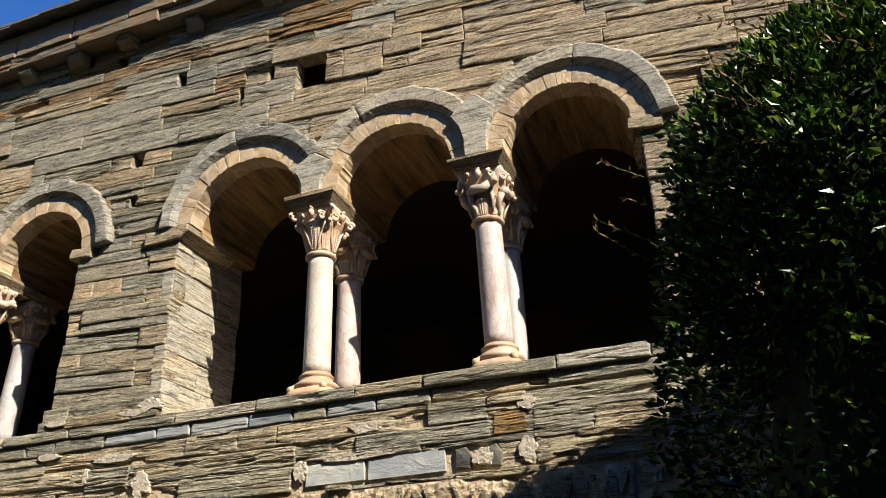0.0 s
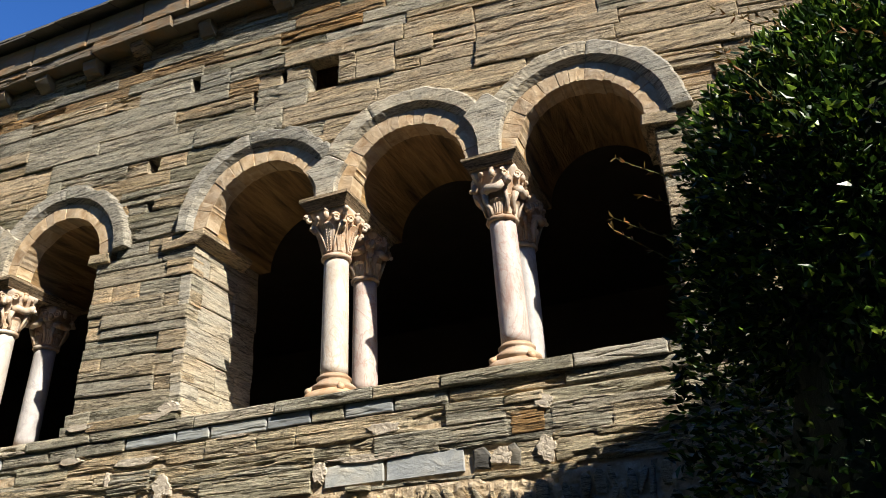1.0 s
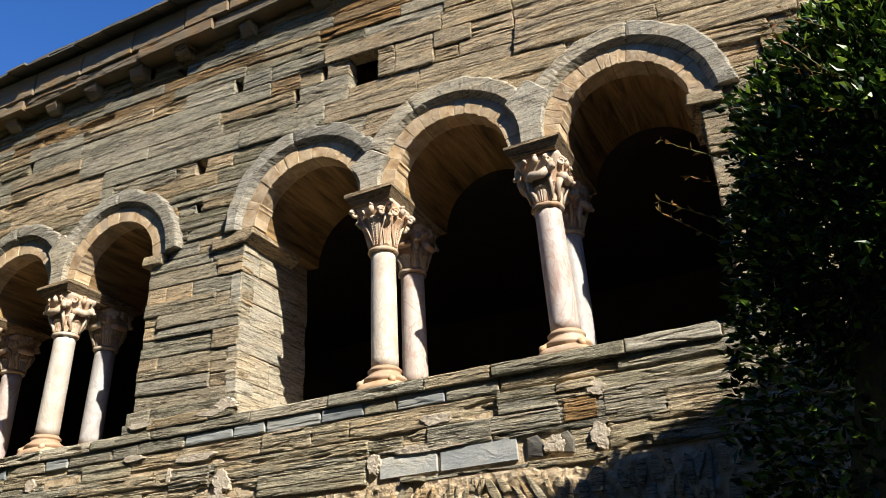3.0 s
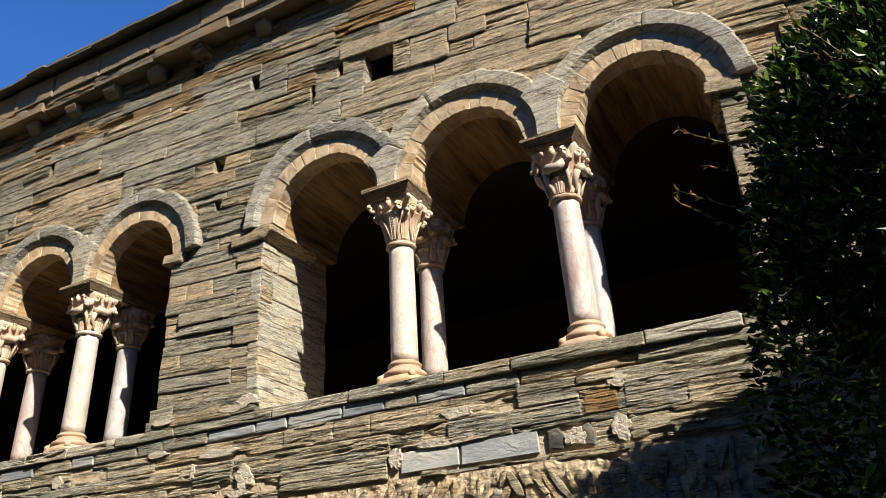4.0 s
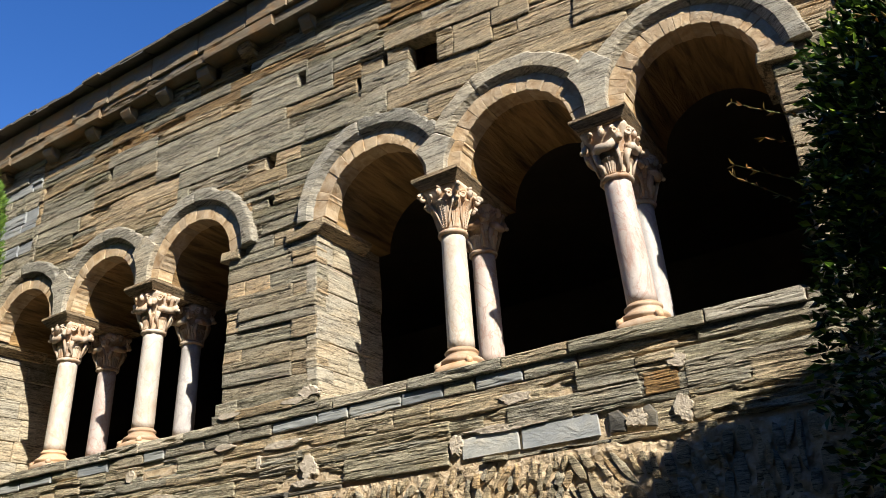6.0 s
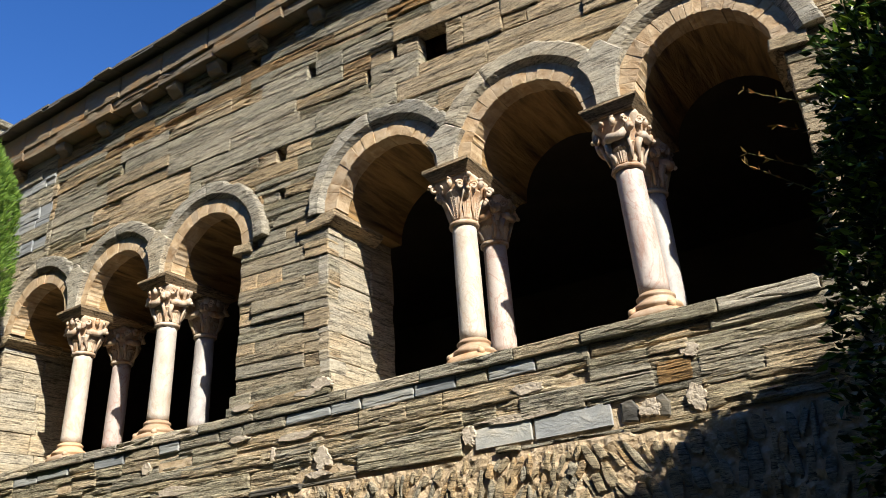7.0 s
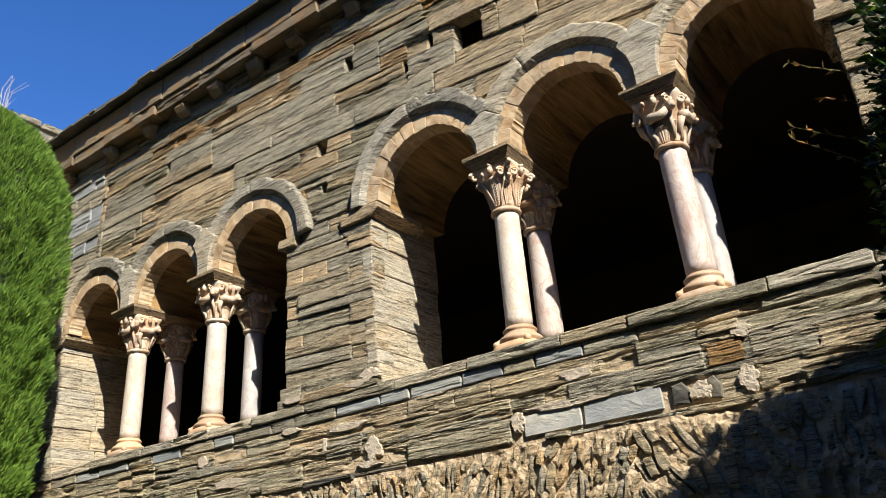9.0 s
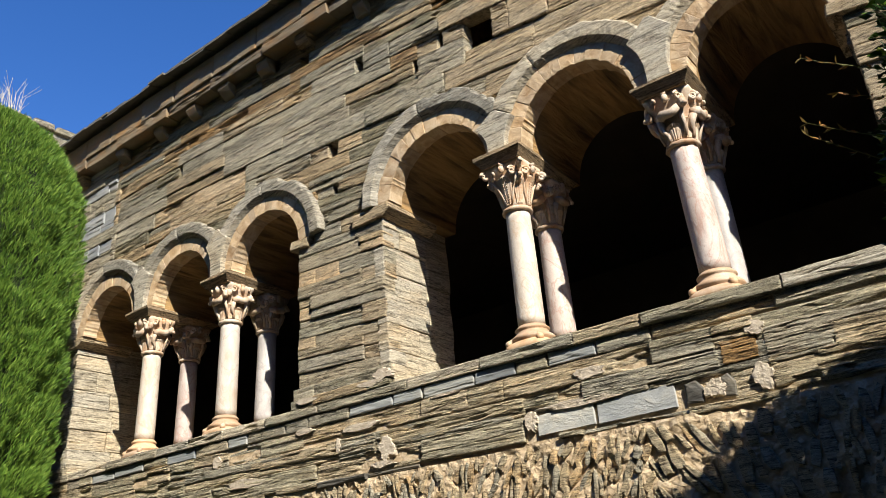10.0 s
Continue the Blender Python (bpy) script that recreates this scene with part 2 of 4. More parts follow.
def chip(poly, y0, y1, b=0.01, rough=0.002):
    """A stone with the outline poly (x, z), front at y0, back at y1, its front edges worn off by b."""
    cx = sum(p[0] for p in poly) / len(poly)
    cz = sum(p[1] for p in poly) / len(poly)
    n = len(poly)
    V = []
    for lvl, y in ((0, y0), (1, y0 + b), (2, y1)):
        for x, z in poly:
            if lvl == 0:
                d = math.hypot(x - cx, z - cz) or 1
                k = max(0.3, 1 - 1.3 * b / d)
                x, z = cx + (x - cx) * k, cz + (z - cz) * k
                V.append((x + rnd.uniform(-rough, rough), y + rnd.uniform(-rough, rough), z + rnd.uniform(-rough, rough)))
            else:
                V.append((x, y, z))
    V.append((cx, y0 - rough * 0.5, cz))
    F = [(i, (i + 1) % n, 3 * n) for i in range(n)]
    for a in (0, n):
        F += [(a + i, a + n + i, a + n + (i + 1) % n, a + (i + 1) % n) for i in range(n)]
    F.append(tuple(range(2 * n, 3 * n)))
    return V, F


def grain(x, z, seed, octaves=3):
    """Smooth value noise, 0 to 1, summed over octaves."""
    total, amp, norm = 0.0, 1.0, 0.0
    for k in range(octaves):
        xi, zi = np.floor(x), np.floor(z)
        fx, fz = x - xi, z - zi
        fx, fz = fx * fx * (3 - 2 * fx), fz * fz * (3 - 2 * fz)

        def cell(a, c):
            s = np.sin(a * 127.1 + c * 311.7 + seed * 74.7 + k * 19.19) * 43758.5453
            return s - np.floor(s)

        low = cell(xi, zi) * (1 - fx) + cell(xi + 1, zi) * fx
        high = cell(xi, zi + 1) * (1 - fx) + cell(xi + 1, zi + 1) * fx
        total = total + amp * (low * (1 - fz) + high * fz)
        norm += amp
        amp *= 0.55
        x, z = x * 2.03, z * 2.03
    return total / norm


def ledge_stone(w, h, depth, seed, step=0.012, tilt=0.0, bend=None):
    """A block of foliated rock, w by h: a flat front split into thin straight layers, with fissures and spalled
    shelves; origin at its lower left front. bend(x) lifts or lowers its beds along x."""
    m, n = max(4, round(w / 0.034)), max(4, round(h / 0.0064))
    u = np.concatenate(([0, 0.005], np.linspace(0.016, w - 0.016, m), [w - 0.005, w]))
    v = np.concatenate(([0, 0.004], np.linspace(0.009, h - 0.009, n), [h - 0.004, h]))
    X, Z = np.meshgrid(u, v)
    s = seed * 97.0
    zt = Z + (tilt * 2.2) * X + 0.010 * (grain(X * 1.3 + s, X * 0 + s, 3) - 0.5)
    lay = grain(X * 1.3 + s, zt * 27 + s, 1, 4) * 7
    low = np.floor(lay)
    lay = (low + np.clip((lay - low - 0.7) / 0.3, 0, 1)) / 7
    y = -(lay - 0.5) * 2.6 * step
    y -= (grain(X * 4 + s, zt * 85 + s, 2, 2) - 0.5) * (0.002 + step * 0.6)
    y += 2.2 * step * np.clip((grain(X * 1.6 - s, zt * 9 + s, 8, 3) - 0.62) / 0.03, 0, 1)
    fis = np.abs(grain(X * 0.7 + s, zt * 13 - s, 4, 3) - 0.5)
    y += (0.001 + step * 1.5) * np.clip(1 - fis / 0.016, 0, 1)
    edge = np.minimum(np.minimum(X, w - X) * 0.8, np.minimum(Z, h - Z))
    y += 0.009 * np.clip(1 - edge / 0.006, 0, 1) ** 1.5
    endw = np.clip(1 - np.minimum(X, w - X) / 0.06, 0, 1)
    Xo = X + endw * (grain(Z * 26 + s, X * 0 + np.where(X < w / 2, 3, 8), 5, 2) - 0.5) * 0.016
    k = min(1.0, 0.35 + step / 0.012)
    topw = k * np.clip(1 - np.minimum(Z, h - Z) / 0.03, 0, 1)
    Zo = Z + topw * (grain(X * 6 + s, Z * 0 + np.where(Z < h / 2, 2, 9), 6, 3) - 0.5) * 0.014
    if bend:
        Zo = Zo + bend(Xo)
    V = np.stack([Xo, y, Zo], -1).reshape(-1, 3).tolist()
    c, rows = len(u), len(v)
    F = [(a * c + i, a * c + i + 1, (a + 1) * c + i + 1, (a + 1) * c + i) for a in range(rows - 1) for i in range(c - 1)]
    ring = list(range(c)) + [a * c + c - 1 for a in range(1, rows)] + [(rows - 1) * c + i for i in range(c - 2, -1, -1)] + [a * c for a in range(rows - 2, 0, -1)]
    k, q = len(V), len(ring)
    V += [(V[i][0], depth, V[i][2]) for i in ring]
    F += [(ring[i], k + i, k + (i + 1) % q, ring[(i + 1) % q]) for i in range(q)]
    F.append(tuple(k + i for i in range(q)))
    return V, F


def lay_stone(parent, x0, x1, z0, z1, y=0.0, material=None, depth=0.14, step=0.012, gap=0.003, face=None, name="stone", bend=None):
    """One stone on the front plane, or on the plane that face turns it to."""
    vf = ledge_stone(x1 - x0 - gap, z1 - z0 - gap, depth, rnd.random(), step, rnd.uniform(-0.008, 0.008), bend)
    m = Matrix.Translation((x0 + gap / 2, y, z0 + gap / 2))
    me = bpy.data.meshes.new(name)
    me.from_pydata(vf[0], [], vf[1])
    me.materials.append(material or SCHIST)
    ob = new(name, me)
    ob.parent = parent
    ob.matrix_basis = (face @ m) if face else m
    return ob


def lathe(profile, seg=28, squares=None):
    """Turned form about z: profile of (radius, z); squares: how far each ring is squared, 0 to 1."""
    V, F = [], []
    for j, (r, z) in enumerate(profile):
        s = squares[j] if squares else 0
        for i in range(seg):
            a = 2 * math.pi * (i + 0.5) / seg
            c, d = math.cos(a), math.sin(a)
            k = 1 / max(abs(c), abs(d))
            q = r * (1 + s * (k - 1))
            V.append((q * c, q * d, z))
    for j in range(len(profile) - 1):
        F += [(j * seg + i, j * seg + (i + 1) % seg, (j + 1) * seg + (i + 1) % seg, (j + 1) * seg + i) for i in range(seg)]
    F += [tuple(range(seg)), tuple((len(profile) - 1) * seg + i for i in range(seg))]
    return V, F


def tube(points, radii, seg=7):
    """A round bar along points."""
    V, F = [], []
    pts = [Vector(p) for p in points]
    for j, p in enumerate(pts):
        d = (pts[min(j + 1, len(pts) - 1)] - pts[max(j - 1, 0)]).normalized()
        u = d.cross(Vector((0, 0, 1)) if abs(d.z) < 0.9 else Vector((1, 0, 0))).normalized()
        w = d.cross(u)
        r = radii[j] if isinstance(radii, (list, tuple)) else radii
        for i in range(seg):
            a = 2 * math.pi * i / seg
            V.append(p + r * (math.cos(a) * u + math.sin(a) * w))
    for j in range(len(pts) - 1):
        F += [(j * seg + i, j * seg + (i + 1) % seg, (j + 1) * seg + (i + 1) % seg, (j + 1) * seg + i) for i in range(seg)]
    F += [tuple(range(seg)), tuple((len(pts) - 1) * seg + i for i in range(seg))]
    return V, F


def knob(c, rx, ry, rz, seg=10, rings=7, rough=0.0):
    V, F = [], []
    for j in range(rings + 1):
        b = math.pi * j / rings
        for i in range(seg):
            a = 2 * math.pi * i / seg
            k = 1 + rnd.uniform(-rough, rough)
            V.append((c[0] + rx * k * math.sin(b) * math.cos(a), c[1] + ry * k * math.sin(b) * math.sin(a), c[2] + rz * k * math.cos(b)))
    for j in range(rings):
        F += [(j * seg + i, j * seg + (i + 1) % seg, (j + 1) * seg + (i + 1) % seg, (j + 1) * seg + i) for i in range(seg)]
    return V, F


def thing(name, at=None):
    ob = new(name)
    ob.empty_display_size = 0.1
    if at is not None:
        ob.matrix_basis = at
    return ob


# ---------------------------------------------------------------- plan of the wall
SILL, SPRING, TOP, THICK = 3.13, 4.64, 6.87, 0.90
WEST, EAST = -9.6, 3.2
ARCHES = [(-7.93, 0.47), (-6.62, 0.47), (-5.33, 0.47), (-3.28, 0.49), (-2.02, 0.46), (-0.74, 0.44)]
HOOD_IN, HOOD_OUT = 0.130, 0.300
JAMBS = [(WEST, -8.52), (-4.90, -3.88), (-0.27, EAST)]
COLUMNS = [-7.26, -5.985, -2.675, -1.375]

# ---------------------------------------------------------------- wall bodies


def head_wall():
    """The wall above the arches: front, back and the barrel of each arch."""
    xs = set([WEST, EAST])
    for c, r in ARCHES:
        for k in range(33):
            xs.add(round(c - (r + 0.008) * math.cos(math.pi * k / 32), 5))
    xs = sorted(xs)

    def low(x):
        z = SPRING
        for c, r in ARCHES:
            d = (r + 0.008) ** 2 - (x - c) ** 2
            if d > 0:
                z = max(z, SPRING + math.sqrt(d))
        return z

    V, F = [], []
    for x in xs:
        V += [(x, 0.13, low(x)), (x, 0.13, 5.68), (x, 0.48, 5.68), (x, 0.48, TOP), (x, THICK, TOP), (x, THICK, low(x))]
    for i in range(len(xs) - 1):
        a, b = 6 * i, 6 * i + 6
        F += [(a + k, a + (k + 1) % 6, b + (k + 1) % 6, b + k) for k in range(6)]
    e = 6 * (len(xs) - 1)
    F += [(0, 5, 4, 3, 2, 1), (e, e + 1, e + 2, e + 3, e + 4, e + 5)]
    return V, F


wall_upper = tagged(piece("wall_upper", head_wall(), SOFFIT), "upper wall of rough layered schist blocks over arches", "wall", kind="structure")
piers = []
for x0, x1 in JAMBS:
    ob = piece("wall_pier", box(x0 + 0.05 * (x0 > WEST), x1 - 0.05 * (x1 < EAST), 0.05, THICK - 0.02, SILL - 0.1, SPRING - 0.002), MORTAR)
    piers.append(tagged(ob, "pier of squared schist blocks with fine joints", "pier", kind="structure"))
wall_parapet = tagged(piece("wall_parapet", box(WEST, EAST, 0.003, THICK - 0.01, 2.47, 3.045), MORTAR),
                      "parapet of long weathered schist blocks set in mortar", "wall", kind="structure")
wall_base = tagged(piece("wall_base", box(WEST, EAST, 0.0, THICK, -0.1, 2.468), MORTAR),
                   "rubble wall of tilted stone slivers in ochre mortar", "wall", kind="structure")

wing = tagged(piece("wall_wing", box(-10.3, -9.62, -5.0, 1.0, -0.1, 7.86), SCHIST_GREY), "higher side wall of grey schist with a rough coping", "wall", kind="structure")
y = -4.8
while y < 1.0:
    w = rnd.uniform(0.25, 0.5)
    h = rnd.uniform(0.06, 0.12)
    piece("coping_stone", chip([(y, 7.862), (y + w - 0.01, 7.862), (y + w - 0.02, 7.86 + h), (y + 0.02, 7.85 + h)], -0.06, 0.6, 0.02, 0.01), SCHIST_GREY, wing, at=Matrix.Translation((-9.62, 0, 0)) @ pose(0, 0, 0, 0, 0, 90))
    y += w
# Unseen walls, added to cut sky light and shade the shrub's lower part.
for nm, bb in (("wall_south", (-10.3, 5.6, -8.0, -7.4, -0.1, 10.8)), ("wall_court_east", (5.0, 5.6, -7.4, 0.0, -0.1, 6.3))):
    tagged(piece(nm, box(*bb), SCREEN_WALL), "unseen plain dark wall added to block sky light and sun", "wall", kind="structure")
# closed gallery behind the arches; its near-black colour stands in for shade
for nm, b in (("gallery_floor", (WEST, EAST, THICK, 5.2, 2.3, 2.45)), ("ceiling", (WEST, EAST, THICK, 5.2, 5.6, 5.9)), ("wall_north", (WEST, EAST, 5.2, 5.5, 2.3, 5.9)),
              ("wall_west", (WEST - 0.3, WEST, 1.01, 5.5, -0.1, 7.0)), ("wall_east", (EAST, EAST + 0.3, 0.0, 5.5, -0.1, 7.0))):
    tagged(piece(nm, box(*b), INNER), "plain inner masonry of the gallery, coloured near-black for its shade", "wall" if "wall" in nm else nm.split("_")[-1], kind="structure")
tagged(piece("ground", box(-600, 600, -600, 600, -0.3, 0.0), SOIL), "dark turf ground around the building", "ground", kind="structure")

# ---------------------------------------------------------------- stones of the upper wall
def dip(x):
    """How far the beds sink along the wall: level in the west, sinking more and more towards the east."""
    return -0.0075 * np.maximum(0.0, x + 8.0) ** 2


# heights of the beds where they are level
BEDS = [3.34, 3.50, 3.70, 3.80, 3.96, 4.16, 4.28, 4.42, 4.56, 4.66, 4.79, 4.92, 5.06, 5.17, 5.30, 5.45, 5.60, 5.79, 5.92, 6.06, 6.22, 6.38, 6.50, 6.62,
        6.74, 6.86, 6.97, 7.08, 7.20, 7.32, 7.44]
# joints of the courses whose blocks stand out: bed, then the joints from west to east
JOINTS = {
    5.45: (-7.95, -7.30, -6.90, -6.10, -5.65, -4.49),
    5.60: (-7.95, -7.20, -6.50, -5.64, -4.01, -3.13, -2.27, -1.06),
    5.79: (-7.95, -6.98, -5.99, -5.10, -4.22, -3.41, -2.91, -2.25, -1.45, -0.40),
    5.92: (-7.95, -7.24, -6.98, -5.99, -4.26, -3.41, -2.90, -2.63, -2.46, -2.11, -1.90, -1.43, -0.36),
    6.06: (-7.95, -7.20, -6.72, -6.02, -3.71, -3.40, -2.90, -2.63, -2.46, -2.11, -1.78, -1.43, -0.50),
    6.22: (-7.95, -6.80, -6.02, -5.10, -4.70, -3.70, -3.14, -2.03, -1.43, -0.55),
    6.38: (-7.95, -7.10, -6.66, -6.20, -5.64, -4.85, -4.00, -3.39, -2.75, -2.00, -1.10),
    6.50: (-7.95, -6.80, -6.30, -5.80, -5.00, -4.60, -3.80, -3.20, -2.40, -1.50),
}
BROAD_TAN = {(5.92, -6.98), (6.06, -6.72), (5.92, -3.41), (5.92, -2.46), (6.06, -2.46), (6.22, -3.14), (5.60, -2.27), (6.22, -2.03), (5.79, -1.45), (5.92, -1.43)}
BROAD_GREY = {(5.60, -5.64), (5.92, -5.99), (6.06, -6.02), (5.79, -5.10), (5.79, -5.99), (6.22, -4.70), (5.60, -4.01), (5.45, -5.65)}
# holes: from x to x, bed to bed
HOLES = [(-2.90, -2.63, 5.92, 6.22), (-4.46, -4.38, 5.06, 5.17), (-5.38, -5.17, 6.74, 6.86), (-4.12, -4.03, 6.22, 6.38), (-3.17, -3.13, 6.06, 6.22), (-4.49, -4.38, 5.45, 5.60),
         (-4.86, -4.74, 6.62, 6.74), (-3.45, -3.41, 5.92, 6.06), (-6.78, -6.72, 6.06, 6.22)]


def spans(x0, x1, s0, s1, sink=dip, foot=0.0):
    """The free stretches of a course between arches, openings and holes."""
    xs = np.arange(x0, x1 + 0.001, 0.01)
    lo, hi = s0 + sink(xs), s1 + sink(xs)
    free = (hi > foot + 0.05) & (lo < TOP)
    for a, b, c, d in HOLES:
        if c < (s0 + s1) / 2 < d:
            free &= (xs < a) | (xs > b)
    for c, r in ARCHES:
        near = np.maximum(lo - SPRING, 0)
        free &= ((xs - c) ** 2 + near ** 2 > (r + HOOD_IN + 0.03) ** 2) | (hi < SPRING + 0.03)
    for (a, b), (c, d) in zip(JAMBS, JAMBS[1:]):
        free &= (xs < b) | (xs > c) | (lo > SPRING - 0.02)
    out, start = [], None
    for x, f in zip(list(xs) + [x1 + 0.01], list(free) + [False]):
        if f and start is None:
            start = x
        if not f and start is not None:
            if x - 0.01 - start > 0.04:
                out.append((float(start), float(x - 0.01)))
            start = None
    return out


def fill(parent, x0, x1, z0, z1, lo, hi, y=0.0, step=0.012, kind=None, split=0.3, face=None, depth=0.14):
    x = x0
    while x < x1 - 0.01:
        w = rnd.uniform(lo, hi) if rnd.random() < 0.75 else rnd.uniform(0.14, lo)
        if x1 - (x + w) < 0.16:
            w = x1 - x
        yy = y + rnd.uniform(-0.012, 0.010)
        material = kind or (SCHIST_TAN if rnd.random() < (0.5 if x > -2.7 else 0.12) else SCHIST_GREY if rnd.random() < 0.15 else SCHIST)
        if z1 - z0 > 0.115 and rnd.random() < split:
            zm = z0 + (z1 - z0) * rnd.uniform(0.35, 0.65)
            lay_stone(parent, x, x + w, z0, zm, yy, material, depth, step, face=face)
            k = rnd.uniform(0.3, 0.7) if w > 0.5 else 0
            if k:
                lay_stone(parent, x, x + w * k, zm, z1, y + rnd.uniform(-0.02, 0.012), material, depth, step, face=face)
            lay_stone(parent, x + w * k, x + w, zm, z1, y + rnd.uniform(-0.02, 0.012), material, depth, step, face=face)
        else:
            lay_stone(parent, x, x + w, z0, z1, yy, material, depth, step, face=face)
        x += w


def lay_course(a, b, s0, s1):
    """One stretch of a sinking course, with its own joints where it has them."""
    cuts = [x for x in JOINTS.get(s0, ()) if a + 0.04 < x < b - 0.04]
    x, ends = a, []
    while x < b - 0.01:
        ahead = [c for c in cuts if c > x + 0.01]
        if ahead and (ahead[0] - x < 1.8 or s0 in JOINTS):
            w = ahead[0] - x
        else:
            w = rnd.uniform(0.35, 1.0) if rnd.random() < 0.75 else rnd.uniform(0.14, 0.35)
            if b < -3.8 and a > -5 and s0 < 4.5 and not ends:
                w = rnd.choice((0.16, 0.75, 0.85, 0.2))
            if b - (x + w) < 0.16:
                w = b - x
        ends.append((x, x + w))
        x += w
    for x, e in ends:
        mid = (x + e) / 2
        z = (s0 + s1) / 2 + float(dip(mid))
        low = z < SPRING
        own = next((k for k, j in enumerate(JAMBS) if low and j[0] - 0.2 < mid < j[1] + 0.2), None)
        owner = wall_upper if own is None else piers[own]
        key = [round(c, 2) for c in cuts if abs(c - x) < 0.005]
        named = (s0, key[0]) if key else None
        tan = 0.55 if mid > -2.8 else 0.25 if z < 4.6 else 0.14
        material = SCHIST_TAN if named in BROAD_TAN else SCHIST_GREY if named in BROAD_GREY else SCHIST_TAN if rnd.random() < tan else SCHIST_GREY if rnd.random() < 0.2 else SCHIST
        if low and own == 1:
            material = SCHIST_TAN if e - x < 0.3 else PALE if rnd.random() < 0.6 else SCHIST_GREY
        if z > 6.3:
            material = SCHIST_RUST if mid < -2.5 and rnd.random() < 0.4 else SCHIST
        broad = named in BROAD_TAN or named in BROAD_GREY
        step = 0.002 if broad or low else 0.003 if rnd.random() < 0.6 else 0.008
        yy = (-0.010 if broad else 0.0) + rnd.uniform(-0.012, 0.010)
        beds = [(s0, s1, yy)]
        if not broad and s1 - s0 > 0.115 and rnd.random() < 0.3:
            sm = s0 + (s1 - s0) * rnd.uniform(0.35, 0.65)
            beds = [(s0, sm, yy), (sm, s1, yy + rnd.uniform(-0.012, 0.012))]
        for p, q, y in beds:
            lay_stone(owner, x, e, p, q, y, material, 0.14, step, bend=lambda t, x=x: dip(x + t))


for s0, s1 in zip(BEDS, BEDS[1:]):
    for a, b in spans(-8.03, 1.4, s0, s1, foot=3.29):
        lay_course(a, b, s0, s1)
LEVEL = [4.64, 4.79, 4.93, 5.11, 5.24, 5.36, 5.48, 5.62, 5.77, 5.92, 6.04, 6.19, 6.32, 6.43, 6.56, 6.66, 6.76, 6.87]
for z0, z1 in zip(LEVEL, LEVEL[1:]):
    for a, b in spans(-8.9, -8.04, z0, z1, lambda x: 0 * x):
        fill(wall_upper, a, b, z0, z1, 0.25, 0.45, 0.0, 0.003, rnd.choice((PALE, BLUE, SCHIST_GREY, PALE)), 0.1)
# plain ends hidden by the planting
for a, b in ((1.4, EAST), (WEST, -8.9)):
    piece("stone", box(a, b - 0.004, 0.0, 0.1, SPRING, TOP), SCHIST, wall_upper)

# ---------------------------------------------------------------- piers
TURN_R = pose(0, 0, 0, 0, 0, 90)
PZ = [3.12, 3.20, 3.295, 3.41, 3.63, 3.875, 4.07, 4.305, 4.47, 4.56, 4.64]
for k, (x0, x1) in enumerate(JAMBS):
    for j, (z0, z1) in enumerate(zip(PZ, PZ[1:])):
        out = 0.05 if j == 0 else 0.03 if j == 1 else 0.0
        if x0 > WEST:  # side that faces west
            fill(piers[k], -THICK + 0.02, -0.05, z0, z1, 0.25, 0.5, 0, 0.006, SCHIST, 0.1, Matrix.Translation((x0 - out, 0, 0)) @ pose(0, 0, 0, 0, 0, -90), 0.1)
        if x1 < EAST:  # side that faces east
            fill(piers[k], 0.0, THICK - 0.02, z0, z1, 0.35, 0.6, 0, 0.0012, JAMB, 0.0, Matrix.Translation((x1 + out, 0, 0)) @ TURN_R, 0.1)
        a, b = max(x0, -9.0) - out * (x0 > WEST), min(x1, 1.2) + out * (x1 < EAST)
        if k == 0 or j < 2:
            fill(piers[k], a, b - 0.012, z0, z1, 0.30, 0.85, -out + 0.006, 0.006, rnd.choice((SCHIST, SCHIST_GREY, SCHIST)), 0.08)
    # impost slab with a projecting nose
    if x1 < EAST:
        vf = chip([(x1 - 0.32, 4.54), (x1 + 0.02, 4.54), (x1 + 0.10, 4.60), (x1 + 0.10, 4.645), (x1 - 0.32, 4.645)], -0.035, 0.62, 0.012, 0.006)
        piece("impost_stone", vf, SCHIST_TAN, piers[k])
    if x0 > WEST:
        piece("impost_stone", chip([(x0 - 0.075, 4.58), (x0 + 0.16, 4.56), (x0 + 0.17, 4.65), (x0 - 0.06, 4.665)], -0.03, 0.5, 0.010, 0.006), SCHIST_TAN, piers[k])

# ---------------------------------------------------------------- arches


def ring(c, r0, r1, a0, a1, n=5):
    arc = [a0 + (a1 - a0) * i / n for i in range(n + 1)]
    teeth = [r0 + rnd.uniform(-0.006, 0.003) for _ in arc]
    return [(c + q * math.cos(a), SPRING + q * math.sin(a)) for a, q in zip(arc, teeth)] + [(c + r1 * math.cos(a), SPRING + r1 * math.sin(a)) for a in reversed(arc)]


